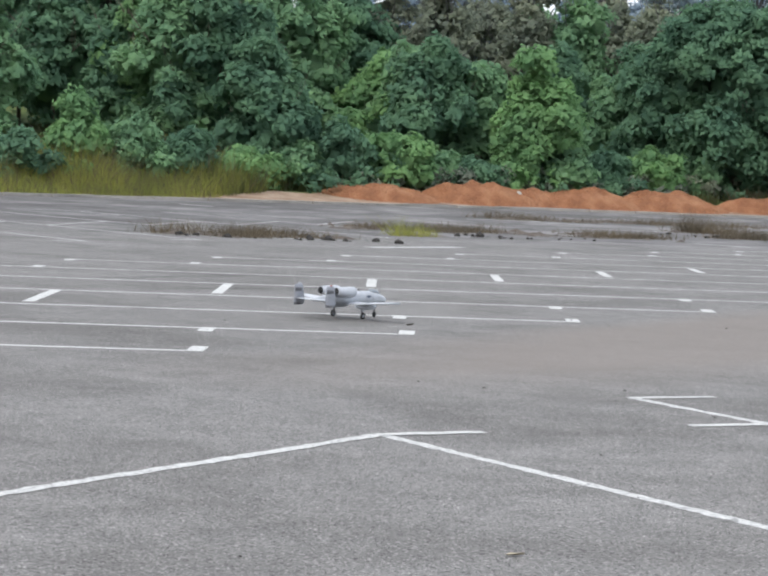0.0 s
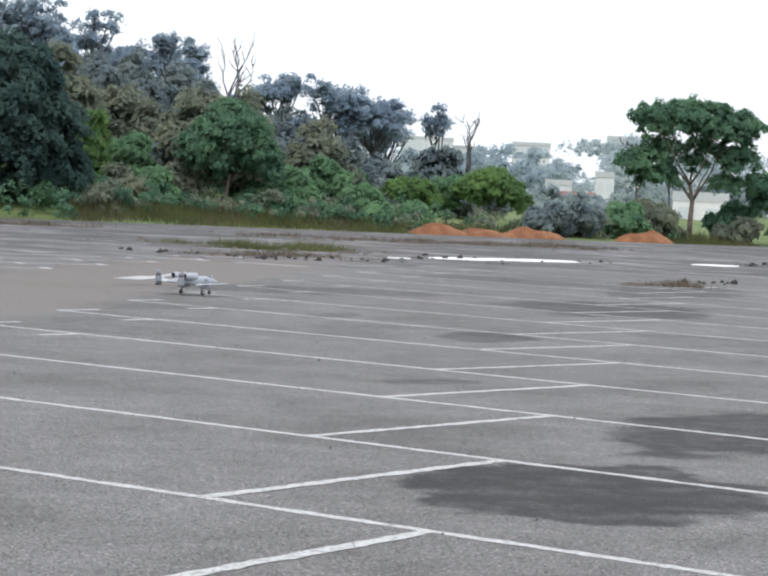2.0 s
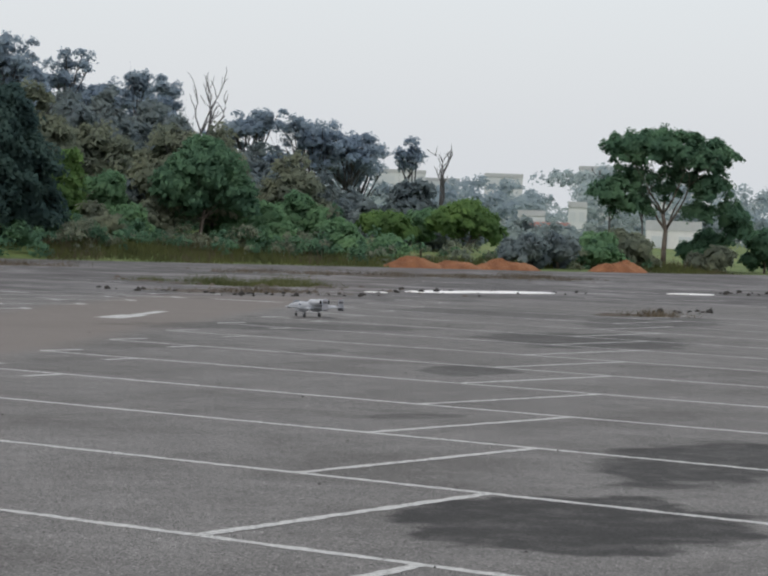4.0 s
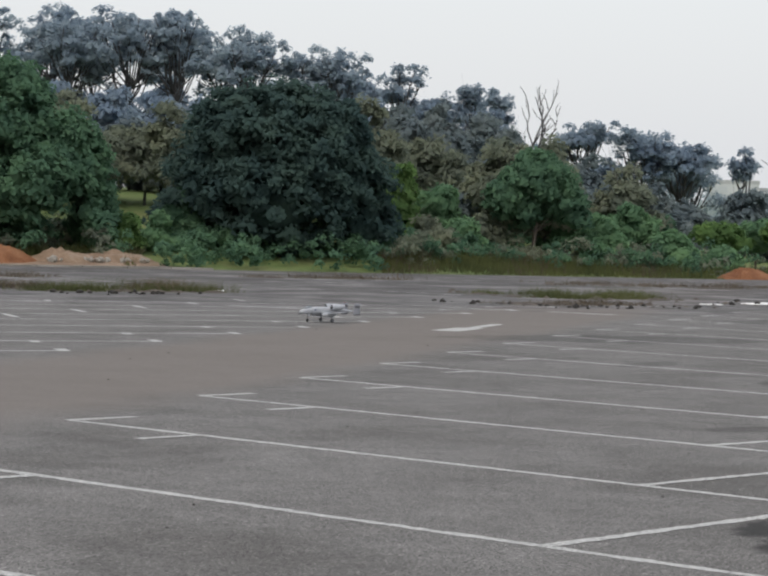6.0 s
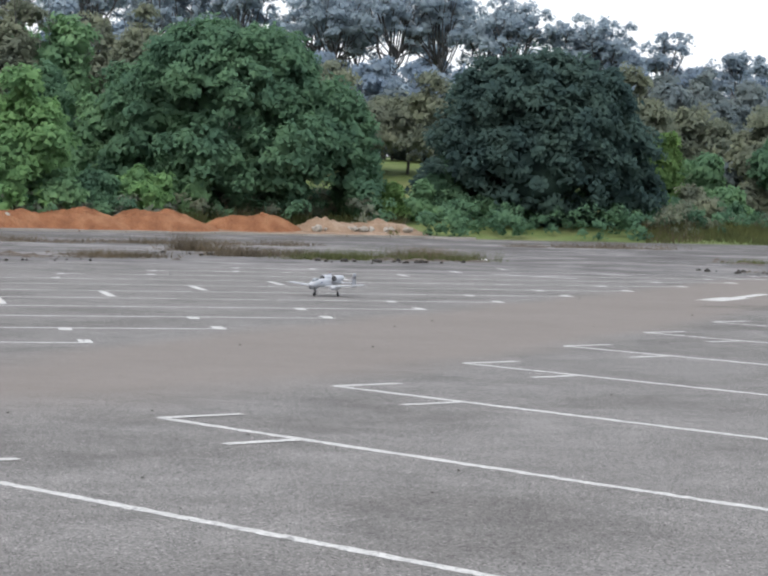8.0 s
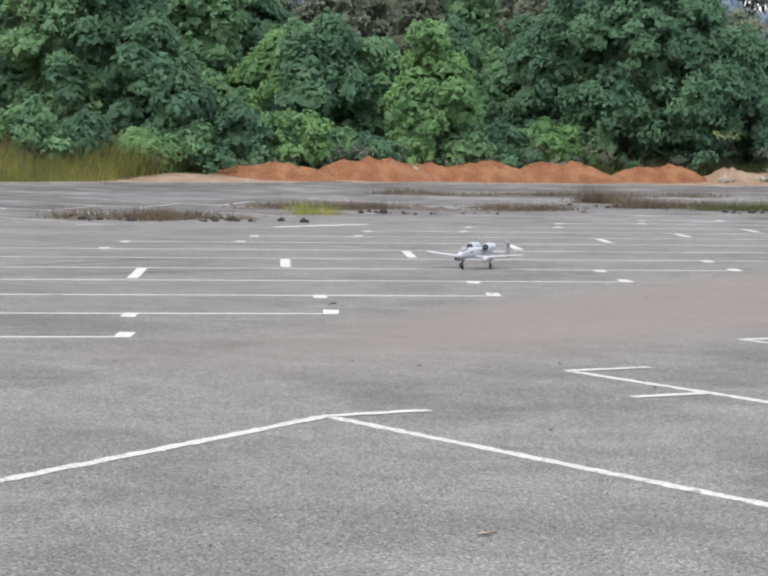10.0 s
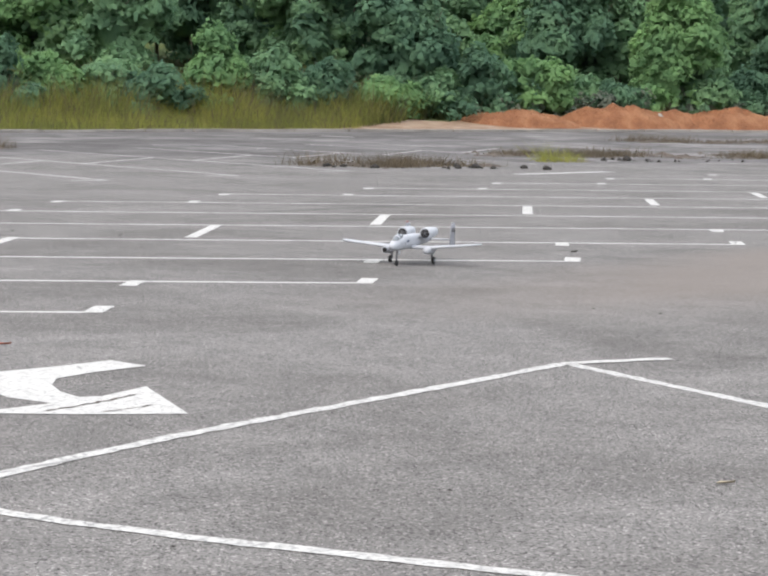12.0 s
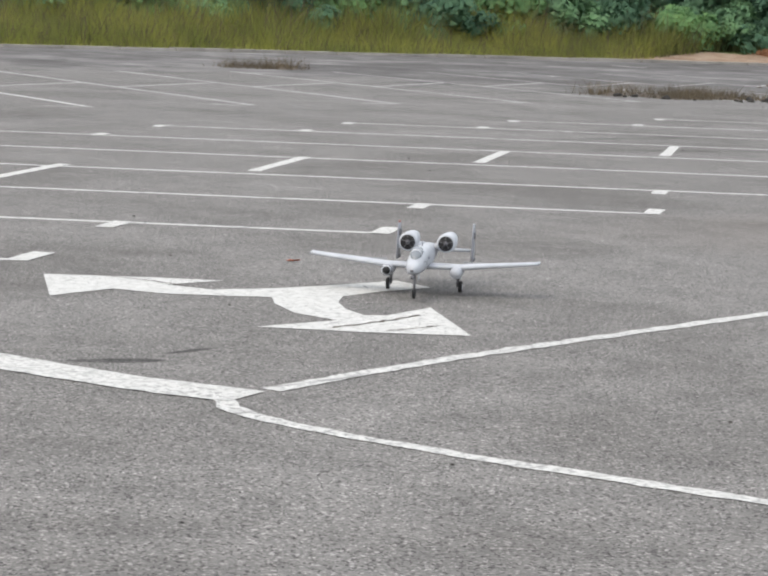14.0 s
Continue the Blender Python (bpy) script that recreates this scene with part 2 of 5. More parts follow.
LEAF_DRY = leaf_material("dull_olive_brown_leaves", (0.161, 0.187, 0.150), (0.222, 0.252, 0.197), (0.289, 0.322, 0.250), 0.6)
# Haze is put into the next two colours: natural grey-green leaves, paled and blued.
LEAF_GUM = leaf_material("haze_paled_gum_leaves", (0.260, 0.332, 0.413), (0.318, 0.397, 0.489), (0.376, 0.455, 0.552), 0.3, 0.5)
LEAF_DUSK = leaf_material("hazed_grey_green_leaves", (0.165, 0.207, 0.224), (0.220, 0.269, 0.293), (0.286, 0.336, 0.356), 0.5)
# Distance haze is put into this leaf colour, paler and bluer than the foliage.
LEAF_HAZY = leaf_material("haze_tinted_distant_leaves", (0.22, 0.28, 0.30), (0.27, 0.33, 0.35), (0.32, 0.38, 0.395), 0.2, 0.45)
BLADE_GOLD = leaf_material("yellow_green_grass_blades", (0.19, 0.21, 0.06), (0.28, 0.295, 0.085), (0.37, 0.35, 0.13), 0.6)
BLADE_GREEN = leaf_material("dull_green_grass_blades", (0.076, 0.090, 0.039), (0.114, 0.128, 0.057), (0.173, 0.167, 0.082), 0.4)
BLADE_DRY = leaf_material("dry_brown_grass_blades", (0.088, 0.072, 0.054), (0.140, 0.116, 0.088), (0.208, 0.176, 0.128), 0.7)
# Fresh green carries the same painted haze lift.
LEAF_FRESH = leaf_material("fresh_green_leaves", (0.138, 0.259, 0.124), (0.196, 0.345, 0.160), (0.255, 0.424, 0.192), 0.6)
# The far hillside's haze is painted into its leaves.
LEAF_FAR = leaf_material("haze_tinted_hillside_leaves", (0.318, 0.391, 0.443), (0.363, 0.438, 0.492), (0.401, 0.477, 0.526), 0.05, 0.45)
# Haze grey and dark skyline silhouette tone are put into the bark colour.
GREY_BARK = rough_material("silhouette_grey_bark", [(0.3, (0.062, 0.062, 0.065)), (0.5, (0.093, 0.093, 0.096)), (0.7, (0.136, 0.136, 0.140))], 3.0)
DARK_SOIL = rough_material("dark_soil_crumbs", [(0.3, (0.05, 0.042, 0.036)), (0.5, (0.09, 0.075, 0.062)), (0.7, (0.16, 0.135, 0.11))], 5.0, lift=0.8)


# ---- mesh helpers ----
def part(name, bm, material, parent, label="", smooth=True):
    me = bpy.data.meshes.new(name)
    bm.to_mesh(me)
    bm.free()
    me.materials.append(material)
    for p in me.polygons:
        p.use_smooth = smooth
    ob = new(name, me)
    ob.parent = parent
    if label:
        tagged(ob, label)
    return ob


def mesh_of(name, verts, faces, material, smooth=False):
    me = bpy.data.meshes.new(name)
    me.from_pydata(verts, [], faces)
    me.materials.append(material)
    if smooth:
        for p in me.polygons:
            p.use_smooth = True
    return me


def quads_mesh(name, v, material):
    """v: n x 3 x 3 corners of n loose faces, with a fourth row where the leaf's shading normal is given."""
    lean, v = (v[:, 3], v[:, :3]) if v.shape[1] == 4 else (None, v)
    n, k = v.shape[:2]
    me = bpy.data.meshes.new(name)
    me.vertices.add(k * n)
    me.vertices.foreach_set("co", v.reshape(-1).astype(np.float32))
    me.loops.add(k * n)
    me.loops.foreach_set("vertex_index", np.arange(k * n, dtype=np.int32))
    me.polygons.add(n)
    me.polygons.foreach_set("loop_start", np.arange(0, k * n, k, dtype=np.int32))
    me.update(calc_edges=True)
    if lean is not None:
        lean = lean / (np.linalg.norm(lean, axis=1)[:, None] + 1e-9)
        me.normals_split_custom_set_from_vertices(np.repeat(lean, k, axis=0).tolist())
    me.materials.append(material)
    return me


def thing(name, x, y, z, label, category, group="", turn=0.0, kind=""):
    ob = new(name)
    ob.matrix_basis = pose(x, y, z, 0, 0, turn)
    return tagged(ob, label, category, group, kind)


def unit(rng, n):
    v = rng.normal(size=(n, 3))
    return v / np.linalg.norm(v, axis=1)[:, None]


def leaf_quads(rng, c, size, out=None, stretch=1.6):
    """Small folded leaf faces round the places c."""
    n = len(c)
    a = unit(rng, n)
    if out is not None:
        a = a * 0.75 + out
        a /= np.linalg.norm(a, axis=1)[:, None]
    u = np.cross(a, unit(rng, n))
    u /= np.linalg.norm(u, axis=1)[:, None] + 1e-9
    w = np.cross(a, u)
    s = (size * rng.uniform(0.6, 1.3, n))[:, None]
    u, w = u * s * 0.5 * stretch, w * s * 0.5
    v = np.stack([c - u, c + w * 1.1 + u * 0.7, c - w * 0.8 + u * 0.9], 1)
    if out is None:
        return v
    # faces turn outwards and shade as part of their clump
    soft = out / (np.linalg.norm(out, axis=1)[:, None] + 1e-9) + unit(rng, n) * 0.15
    g = np.cross(v[:, 1] - v[:, 0], v[:, 2] - v[:, 0])
    back = (g * soft).sum(1) < 0
    v[back] = v[back][:, [0, 2, 1]]
    return np.concatenate([v, soft[:, None, :]], 1)


def tube(bm, pts, radii, sides=7):
    rings = []
    for i, (p, r) in enumerate(zip(pts, radii)):
        p = Vector(p)
        q = Vector(pts[min(i + 1, len(pts) - 1)]) - Vector(pts[max(i - 1, 0)])
        q.normalize()
        a = q.orthogonal().normalized()
        b = q.cross(a)
        rings.append([bm.verts.new(p + (a * math.cos(2 * math.pi * k / sides) + b * math.sin(2 * math.pi * k / sides)) * r) for k in range(sides)])
    for r0, r1 in zip(rings, rings[1:]):
        for k in range(sides):
            bm.faces.new((r0[k], r0[(k + 1) % sides], r1[(k + 1) % sides], r1[k]))
    bm.faces.new(rings[0][::-1])
    bm.faces.new(rings[-1])


def limb(bm, rnd, p0, way, length, r, depth, wander=0.25):
    """A bent, tapering limb that forks. Returns nothing; ends get thin."""
    pts, rad = [Vector(p0)], [r]
    w = Vector(way).normalized()
    for i in range(4):
        w = (w + Vector((rnd.uniform(-1, 1), rnd.uniform(-1, 1), rnd.uniform(-0.5, 0.9))) * wander).normalized()
        pts.append(pts[-1] + w * length / 4)
        rad.append(r * (1 - 0.17 * (i + 1)))
    tube(bm, pts, rad, 6 if depth > 1 else 4)
    if depth > 0:
        for _ in range(rnd.choice((2, 3))):
            side = Vector((rnd.uniform(-1, 1), rnd.uniform(-1, 1), rnd.uniform(-0.1, 0.8)))
            limb(bm, rnd, pts[rnd.choice((2, 3, 4))], w + side * 0.9, length * rnd.uniform(0.5, 0.75), rad[-1] * 0.8, depth - 1, wander)


def ball():
    bm = bmesh.new()
    bmesh.ops.create_icosphere(bm, subdivisions=2, radius=1.0)
    v = np.array([tuple(a.co) for a in bm.verts])
    f = np.array([[a.index for a in face.verts] for face in bm.faces])
    bm.free()
    return v, f


BALL_V, BALL_F = ball()


def spray_points(rng, lobes, clumps, per, clump_r, droop=0.35):
    """Leaf places in drooping, dome-shaped sprays over the outside of several lobes (x, y, z, rx, ry, rz), and the way each leaf faces."""
    L = np.array(lobes, float)
    w = L[:, 3] * L[:, 5]
    L = L[rng.choice(len(L), clumps, p=w / w.sum())]
    d = unit(rng, clumps)
    low = (d[:, 2] < -0.25) & (rng.random(clumps) < 0.7)
    d[low, 2] *= -1
    r = rng.uniform(0.3, 1.25, clumps) ** 0.5
    cc = L[:, :3] + d * L[:, 3:] * r[:, None]
    cr = clump_r * rng.uniform(0.55, 1.4, clumps)
    k = np.repeat(np.arange(clumps), per)
    n = len(k)
    h = unit(rng, n)
    under = (h[:, 2] < 0) & (rng.random(n) < 0.75)
    h[under, 2] *= -1
    o = h * (rng.uniform(0.05, 1.05, n) ** 0.5)[:, None]
    out = np.hypot(o[:, 0], o[:, 1])
    o[:, 2] = o[:, 2] * 0.75 - droop * out * out
    p = cc[k] + o * cr[k][:, None] + rng.normal(0, 0.03, (n, 3))
    face = h * 0.4 + d[k] * 0.5 + np.array([0, 0, 0.3])
    return p, face


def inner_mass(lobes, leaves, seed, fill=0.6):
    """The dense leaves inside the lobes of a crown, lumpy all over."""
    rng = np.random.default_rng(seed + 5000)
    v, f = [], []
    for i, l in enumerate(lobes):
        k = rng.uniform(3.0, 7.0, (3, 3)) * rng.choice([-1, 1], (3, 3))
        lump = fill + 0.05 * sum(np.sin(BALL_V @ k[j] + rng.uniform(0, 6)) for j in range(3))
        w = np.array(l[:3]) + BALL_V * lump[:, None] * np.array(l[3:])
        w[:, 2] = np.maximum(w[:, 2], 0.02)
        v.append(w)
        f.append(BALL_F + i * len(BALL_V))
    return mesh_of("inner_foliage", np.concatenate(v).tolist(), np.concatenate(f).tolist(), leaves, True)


def tree(name, x, y, z, lobes, clumps, per, clump_r, leaf, leaves, label, category="tree", trunk_r=0.16, trunk_h=2.0, bark=None, seed=1, group="", limbs=5, spread=1.0, limb_len=2.0, depth=1, crown_name="crown", fill=0.66, droop=0.35):
    rng, rnd = np.random.default_rng(seed), random.Random(seed)
    root = thing(name, x, y, z, label, category, group)
    bm = bmesh.new()
    pts = [(0, 0, -0.3), (rnd.uniform(-.05, .05), 0, trunk_h * 0.35), (rnd.uniform(-.15, .15), rnd.uniform(-.1, .1), trunk_h * 0.7), (rnd.uniform(-.2, .2), rnd.uniform(-.1, .1), trunk_h)]
    tube(bm, pts, [trunk_r * 1.25, trunk_r, trunk_r * 0.85, trunk_r * 0.7], 8)
    for i in range(limbs):
        a = 2 * math.pi * (i + rnd.random() * 0.6) / max(limbs, 1)
        limb(bm, rnd, pts[-1] if i % 2 else pts[-2], (math.cos(a) * spread, math.sin(a) * spread, rnd.uniform(0.6, 1.2)), limb_len * rnd.uniform(0.7, 1.1), trunk_r * 0.5, depth)
    part("trunk" if category == "tree" else "stem", bm, bark or BARK, root)
    p, o = spray_points(rng, lobes, clumps, per, clump_r, droop)
    p[:, 2] = np.maximum(p[:, 2], 0.03)
    ob = new(crown_name, quads_mesh(crown_name, leaf_quads(rng, p, leaf * 1.35, o), leaves))
    ob.parent = root
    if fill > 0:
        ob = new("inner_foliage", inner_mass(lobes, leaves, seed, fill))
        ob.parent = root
    return root


def crooked(bm, rnd, p0, way, length, r, wander, steps=5):
    """A crooked tapering branch; gives back its points."""
    pts, rad = [Vector(p0)], [r]
    w = Vector(way).normalized()
    for i in range(steps):
        w = (w + Vector((rnd.uniform(-1, 1), rnd.uniform(-1, 1), rnd.uniform(-0.35, 0.75))) * wander).normalized()
        pts.append(pts[-1] + w * length / steps)
        rad.append(r * (1 - 0.6 * (i + 1) / steps))
    tube(bm, pts, rad, 5)
    return pts, rad


def twig_wood(bm, rnd, p0, way, length, r, depth, wander, ends):
    """A branch that forks again and again; the tips are gathered in ends."""
    pts, rad = crooked(bm, rnd, p0, way, length, r, wander)
    ends.append(pts[-1])
    if depth:
        for i in range(rnd.choice((2, 3, 3))):
            j = rnd.choice((2, 3, 4, 5))
            way2 = (pts[j] - pts[j - 1]).normalized() + Vector((rnd.uniform(-1, 1), rnd.uniform(-1, 1), rnd.uniform(-0.1, 0.6))) * 0.9
            twig_wood(bm, rnd, pts[j], way2, length * rnd.uniform(0.4, 0.65), max(0.026, rad[j] * 0.8), depth - 1, wander, ends)


def gum_tree(x, y, top, w, low, seed, dense=1.0, leaves=None, label="tall grey-blue gum tree on the wooded rise, paled for haze", lean=0.0):
    """A gum: a tall trunk, limbs that rise and fork, and flat-domed leaf sprays at their ends."""
    rng, rnd = np.random.default_rng(seed), random.Random(seed)
    z = ground_z(x, y)
    h, low = top - z, low - z
    root = thing("gum_tree", x, y, z, label, "tree", "gum trees on the rise")
    bm = bmesh.new()
    fork = low + (h - low) * 0.15
    stem, rad = crooked(bm, rnd, (-lean * 0.3, 0, -0.4), (lean * 0.15, 0, 1), fork + 0.4, 0.11, 0.06, 6)
    tips = []
    n = max(4, int(w * 4.6 * dense))
    for i in range(n):
        a = 6.283 * (i + rnd.random() * 0.7) / n
        s = rnd.uniform(0.15, 0.98) ** 0.6
        zz = low + (h - low) * (0.95 - 0.8 * s * rnd.uniform(0.1, 1.0))
        tip = Vector((stem[-1].x + lean * 0.5 + math.cos(a) * w * 0.45 * s, math.sin(a) * w * 0.36 * s, zz))
        p0 = stem[rnd.choice((-1, -1, -2))]
        m1 = p0.lerp(tip, 0.35) + Vector((rnd.uniform(-.2, .2), rnd.uniform(-.2, .2), -0.08 * (tip - p0).length))
        m2 = p0.lerp(tip, 0.7) + Vector((rnd.uniform(-.2, .2), rnd.uniform(-.2, .2), rnd.uniform(-.1, .1)))
        tube(bm, [p0, m1, m2, tip], [0.05, 0.042, 0.03, 0.016], 5)
        tips.append(tip)
        for _ in range(2):
            t2 = m2 + Vector((rnd.uniform(-1, 1) * w * 0.16, rnd.uniform(-1, 1) * w * 0.14, rnd.uniform(0.0, 0.14) * (h - low) + 0.1))
            t2.z = min(t2.z, h - 0.15)
            tube(bm, [m2, m2.lerp(t2, 0.5) + Vector((0, 0, 0.06)), t2], [0.03, 0.022, 0.012], 4)
            tips.append(t2)
    part("trunk", bm, GREY_BARK, root)
    lobes = [(t.x, t.y, t.z, s, s, s * 0.5) for t in tips for s in [min(0.75, w * rnd.uniform(0.1, 0.2))]]
    p, o = spray_points(rng, lobes, int(len(lobes) * 2.1), 54, 0.33, 0.35)
    # leaf normals bent up and to the camera, flattening contrast as haze would
    o = o * 0.5 + np.array([0, -0.25, 0.5])
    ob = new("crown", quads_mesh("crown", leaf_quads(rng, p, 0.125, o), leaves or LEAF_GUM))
    ob.parent = root
    return root


def lobe_set(seed, w, h0, h1, n=7, flat=0.85):
    """Overlapping lobes of an uneven, ragged crown w wide, from h0 to h1 high."""
    rnd = random.Random(seed)
    H = h1 - h0
    out = [(rnd.uniform(-0.06, 0.06) * w, 0, h0 + H * 0.45, w * 0.27, w * 0.27, H * 0.4)]
    for i in range(int(n * 1.7)):
        a = 2.4 * i + rnd.random()
        u = rnd.uniform(0.06, 0.98)
        # widest below the middle, drawn in towards the top
        reach = w * 0.42 * (1 - 0.75 * max(0.0, u - 0.35) / 0.65) * rnd.uniform(0.45, 1.1)
        s = w * rnd.uniform(0.09, 0.2) * (1.0 if u < 0.75 else 0.75)
        zc = h0 + H * u
        sz = min(s * flat * rnd.uniform(0.8, 1.5), zc - h0 + 0.15)
        out.append((math.cos(a) * reach, math.sin(a) * reach, zc, s, s, max(sz, 0.2)))
    return out


def shrub(x, y, z, w, h, leaves, label, seed, clumps=60, per=60, leaf=0.16, group="", name="shrub", clump_r=0.32):
    return tree(name, x, y, z, lobe_set(seed, w, 0.05, h, 5), clumps, per, clump_r, leaf, leaves, label, "shrub", 0.05, h * 0.4, None, seed, group, 4, 0.9, h * 0.45, 0, "foliage")


def blades(name, rng, bx, by, bz, h, width, material, lean_by=0.2):
    """Loose upright tapering blades at the places given."""
    n = len(bx)
    a = rng.uniform(0, 2 * math.pi, n)
    lean = rng.normal(0, lean_by, (n, 2)) * h[:, None]
    b = np.stack([bx, by, bz], 1)
    u = np.stack([np.cos(a), np.sin(a), 0 * a], 1) * (width * rng.uniform(0.6, 1.3, n))[:, None] * 0.5
    t = b + np.stack([lean[:, 0], lean[:, 1], h], 1)
    v = np.stack([b - u, b + u, t], 1)
    return quads_mesh(name, v, material)


# ---- the ground ----
EDGE = [(-75.0, -2.0), (-33.0, 47.5), (-24.6, 60.5), (-19.0, 67.2), (-14.5, 72.3), (-8.0, 76.2), (-1.0, 79.4), (6.0, 82.2), (14.0, 86.2), (26.0, 92.0), (37.0, 100.0), (75.0, 125.0)]


def behind(x, y):
    """How far a place lies behind the far edge of the car park (negative: on it)."""
    best, sign = 1e9, -1
    for (x0, y0), (x1, y1) in zip(EDGE, EDGE[1:]):
        dx, dy = x1 - x0, y1 - y0
        t = min(1, max(0, ((x - x0) * dx + (y - y0) * dy) / (dx * dx + dy * dy)))
        d = math.hypot(x - x0 - t * dx, y - y0 - t * dy)
        if d < best:
            best, sign = d, 1 if dx * (y - y0) - dy * (x - x0) > 0 else -1
    return best * sign


def ground_z(x, y):
    d = behind(x, y)
    if d <= 0.4:
        return -0.06
    slope = 0.115 if x < 8 else max(0.035, 0.115 - (x - 8) * 0.0075)
    rise = slope * min(d - 0.4, 26) + 0.02 * max(0, min(d - 26, 60)) * (1 if x < 10 else 0)
    return -0.06 + rise + 0.12 * noise.noise((x * 0.2, y * 0.2, 0)) * min(1, d / 4)


def build_ground():
    xs = [-4000, -1500, -500, -200] + [-110 + 2.5 * i for i in range(89)] + [200, 500, 1500, 4000]
    ys = [-4000, -1500, -400, -100, -30] + [10 + 2.5 * i for i in range(61)] + [200, 300, 500, 1500, 4000]
    verts = [(x, y, ground_z(x, y)) for y in ys for x in xs]
    n = len(xs)
    faces = [(j * n + i, j * n + i + 1, (j + 1) * n + i + 1, (j + 1) * n + i) for j in range(len(ys) - 1) for i in range(n - 1)]
    tagged(new("ground", mesh_of("ground", verts, faces, GRASS_GROUND, True)), "green grassy ground rising behind the car park", "ground", "", "structure")
    # the car park, a slab with a real edge
    rim = EDGE + [(75.0, -40.0), (-75.0, -40.0)]
    bm = bmesh.new()
    top = [bm.verts.new((x, y, 0)) for x, y in rim]
    low = [bm.verts.new((x, y, -0.25)) for x, y in rim]
    bm.faces.new(top)
    for i in range(len(rim)):
        j = (i + 1) % len(rim)
        bm.faces.new((top[j], top[i], low[i], low[j]))
    bmesh.ops.recalc_face_normals(bm, faces=bm.faces)
    lot = part("pavement", bm, ASPHALT, None, smooth=False)
    tagged(lot, "weathered grey asphalt of an old car park with damp patches", "car park", "", "structure")
    # pale kerb strip along the far edge
    bm = bmesh.new()
    rnd = random.Random(4)
    for (x0, y0), (x1, y1) in list(zip(EDGE, EDGE[1:]))[1:6]:
        L = math.hypot(x1 - x0, y1 - y0)
        ux, uy = (x1 - x0) / L, (y1 - y0) / L
        k = max(1, int(L / 1.5))
        for i in range(k):
            a, b = L * i / k + 0.02, L * (i + 1) / k - 0.02
            h = 0.07 + rnd.uniform(-0.012, 0.012)
            off = rnd.uniform(-0.03, 0.03)
            c = [(x0 + ux * s - uy * q, y0 + uy * s + ux * q) for s, q in ((a, -0.45 + off), (b, -0.45 + off), (b, -0.05 + off), (a, -0.05 + off))]
            t4 = [bm.verts.new((px, py, h)) for px, py in c]
            l4 = [bm.verts.new((px, py, -0.05)) for px, py in c]
            bm.faces.new(t4)
            for m in range(4):
                bm.faces.new((t4[(m + 1) % 4], t4[m], l4[m], l4[(m + 1) % 4]))
    bmesh.ops.recalc_face_normals(bm, faces=bm.faces)
    tagged(part("kerb", bm, CONCRETE, None, smooth=False), "low pale concrete kerb at the car park edge", "kerb", "", "structure")
    # sandy apron along the foot of the soil mounds
    v, f, k = [], [], 0
    rnd = random.Random(6)
    for (x0, y0), (x1, y1) in list(zip(EDGE, EDGE[1:]))[2:6]:
        L = math.hypot(x1 - x0, y1 - y0)
        for i in range(8):
            t = i / 8
            for d in (-0.02, 1.2, 2.6 + rnd.uniform(-0.5, 0.5)):
                x, y = x0 + (x1 - x0) * t - (y1 - y0) / L * d, y0 + (y1 - y0) * t + (x1 - x0) / L * d
                v.append((x, y, max(0.02, ground_z(x, y) + 0.06)))
            if k:
                b = 3 * k
                f += [(b - 3, b, b + 1, b - 2), (b - 2, b + 1, b + 2, b - 1)]
            k += 1
    tagged(new("sand_apron", mesh_of("sand_apron", v, f, PALE_SOIL, True)), "pale orange sandy strip before the soil mounds", "soil", "", "structure")
    return lot


LOT = build_ground()


# ---- painted markings ----
def ribbon(pts, width, z=0.002, name="bay_line", seed=0, thin=0.012):
    """A painted stripe with slightly ragged edges along a path on the ground."""
    rnd = random.Random(seed)
    if name in ("corner_mark", "faded_line") or 200 <= seed < 400:
        thin = 0.006
    path = []
    for (x0, y0), (x1, y1) in zip(pts, pts[1:]):
        L = math.hypot(x1 - x0, y1 - y0)
        k = max(1, int(L / 0.07))
        path += [(x0 + (x1 - x0) * i / k, y0 + (y1 - y0) * i / k) for i in range(k)]
    path.append(pts[-1])
    v, f = [], []
    for i, (x, y) in enumerate(path):
        a, b = path[max(i - 1, 0)], path[min(i + 1, len(path) - 1)]
        dx, dy = b[0] - a[0], b[1] - a[1]
        L = math.hypot(dx, dy) or 1
        nx, ny = -dy / L, dx / L
        w0, w1 = width / 2 + rnd.uniform(-thin, thin), width / 2 + rnd.uniform(-thin, thin)
        v += [(x + nx * w0, y + ny * w0, z), (x - nx * w1, y - ny * w1, z)]
        if i:
            f.append((2 * i - 2, 2 * i - 1, 2 * i + 1, 2 * i))
    ob = new(name, mesh_of(name, v, f, PAINT if 200 <= seed < 400 else FADED_PAINT if 390 < seed < 499 or seed >= 500 and name == "faded_line" else LINE_PAINT))
    ob.parent = LOT
    return ob


def add(p, d, s):
    return (p[0] + d[0] * s, p[1] + d[1] * s)


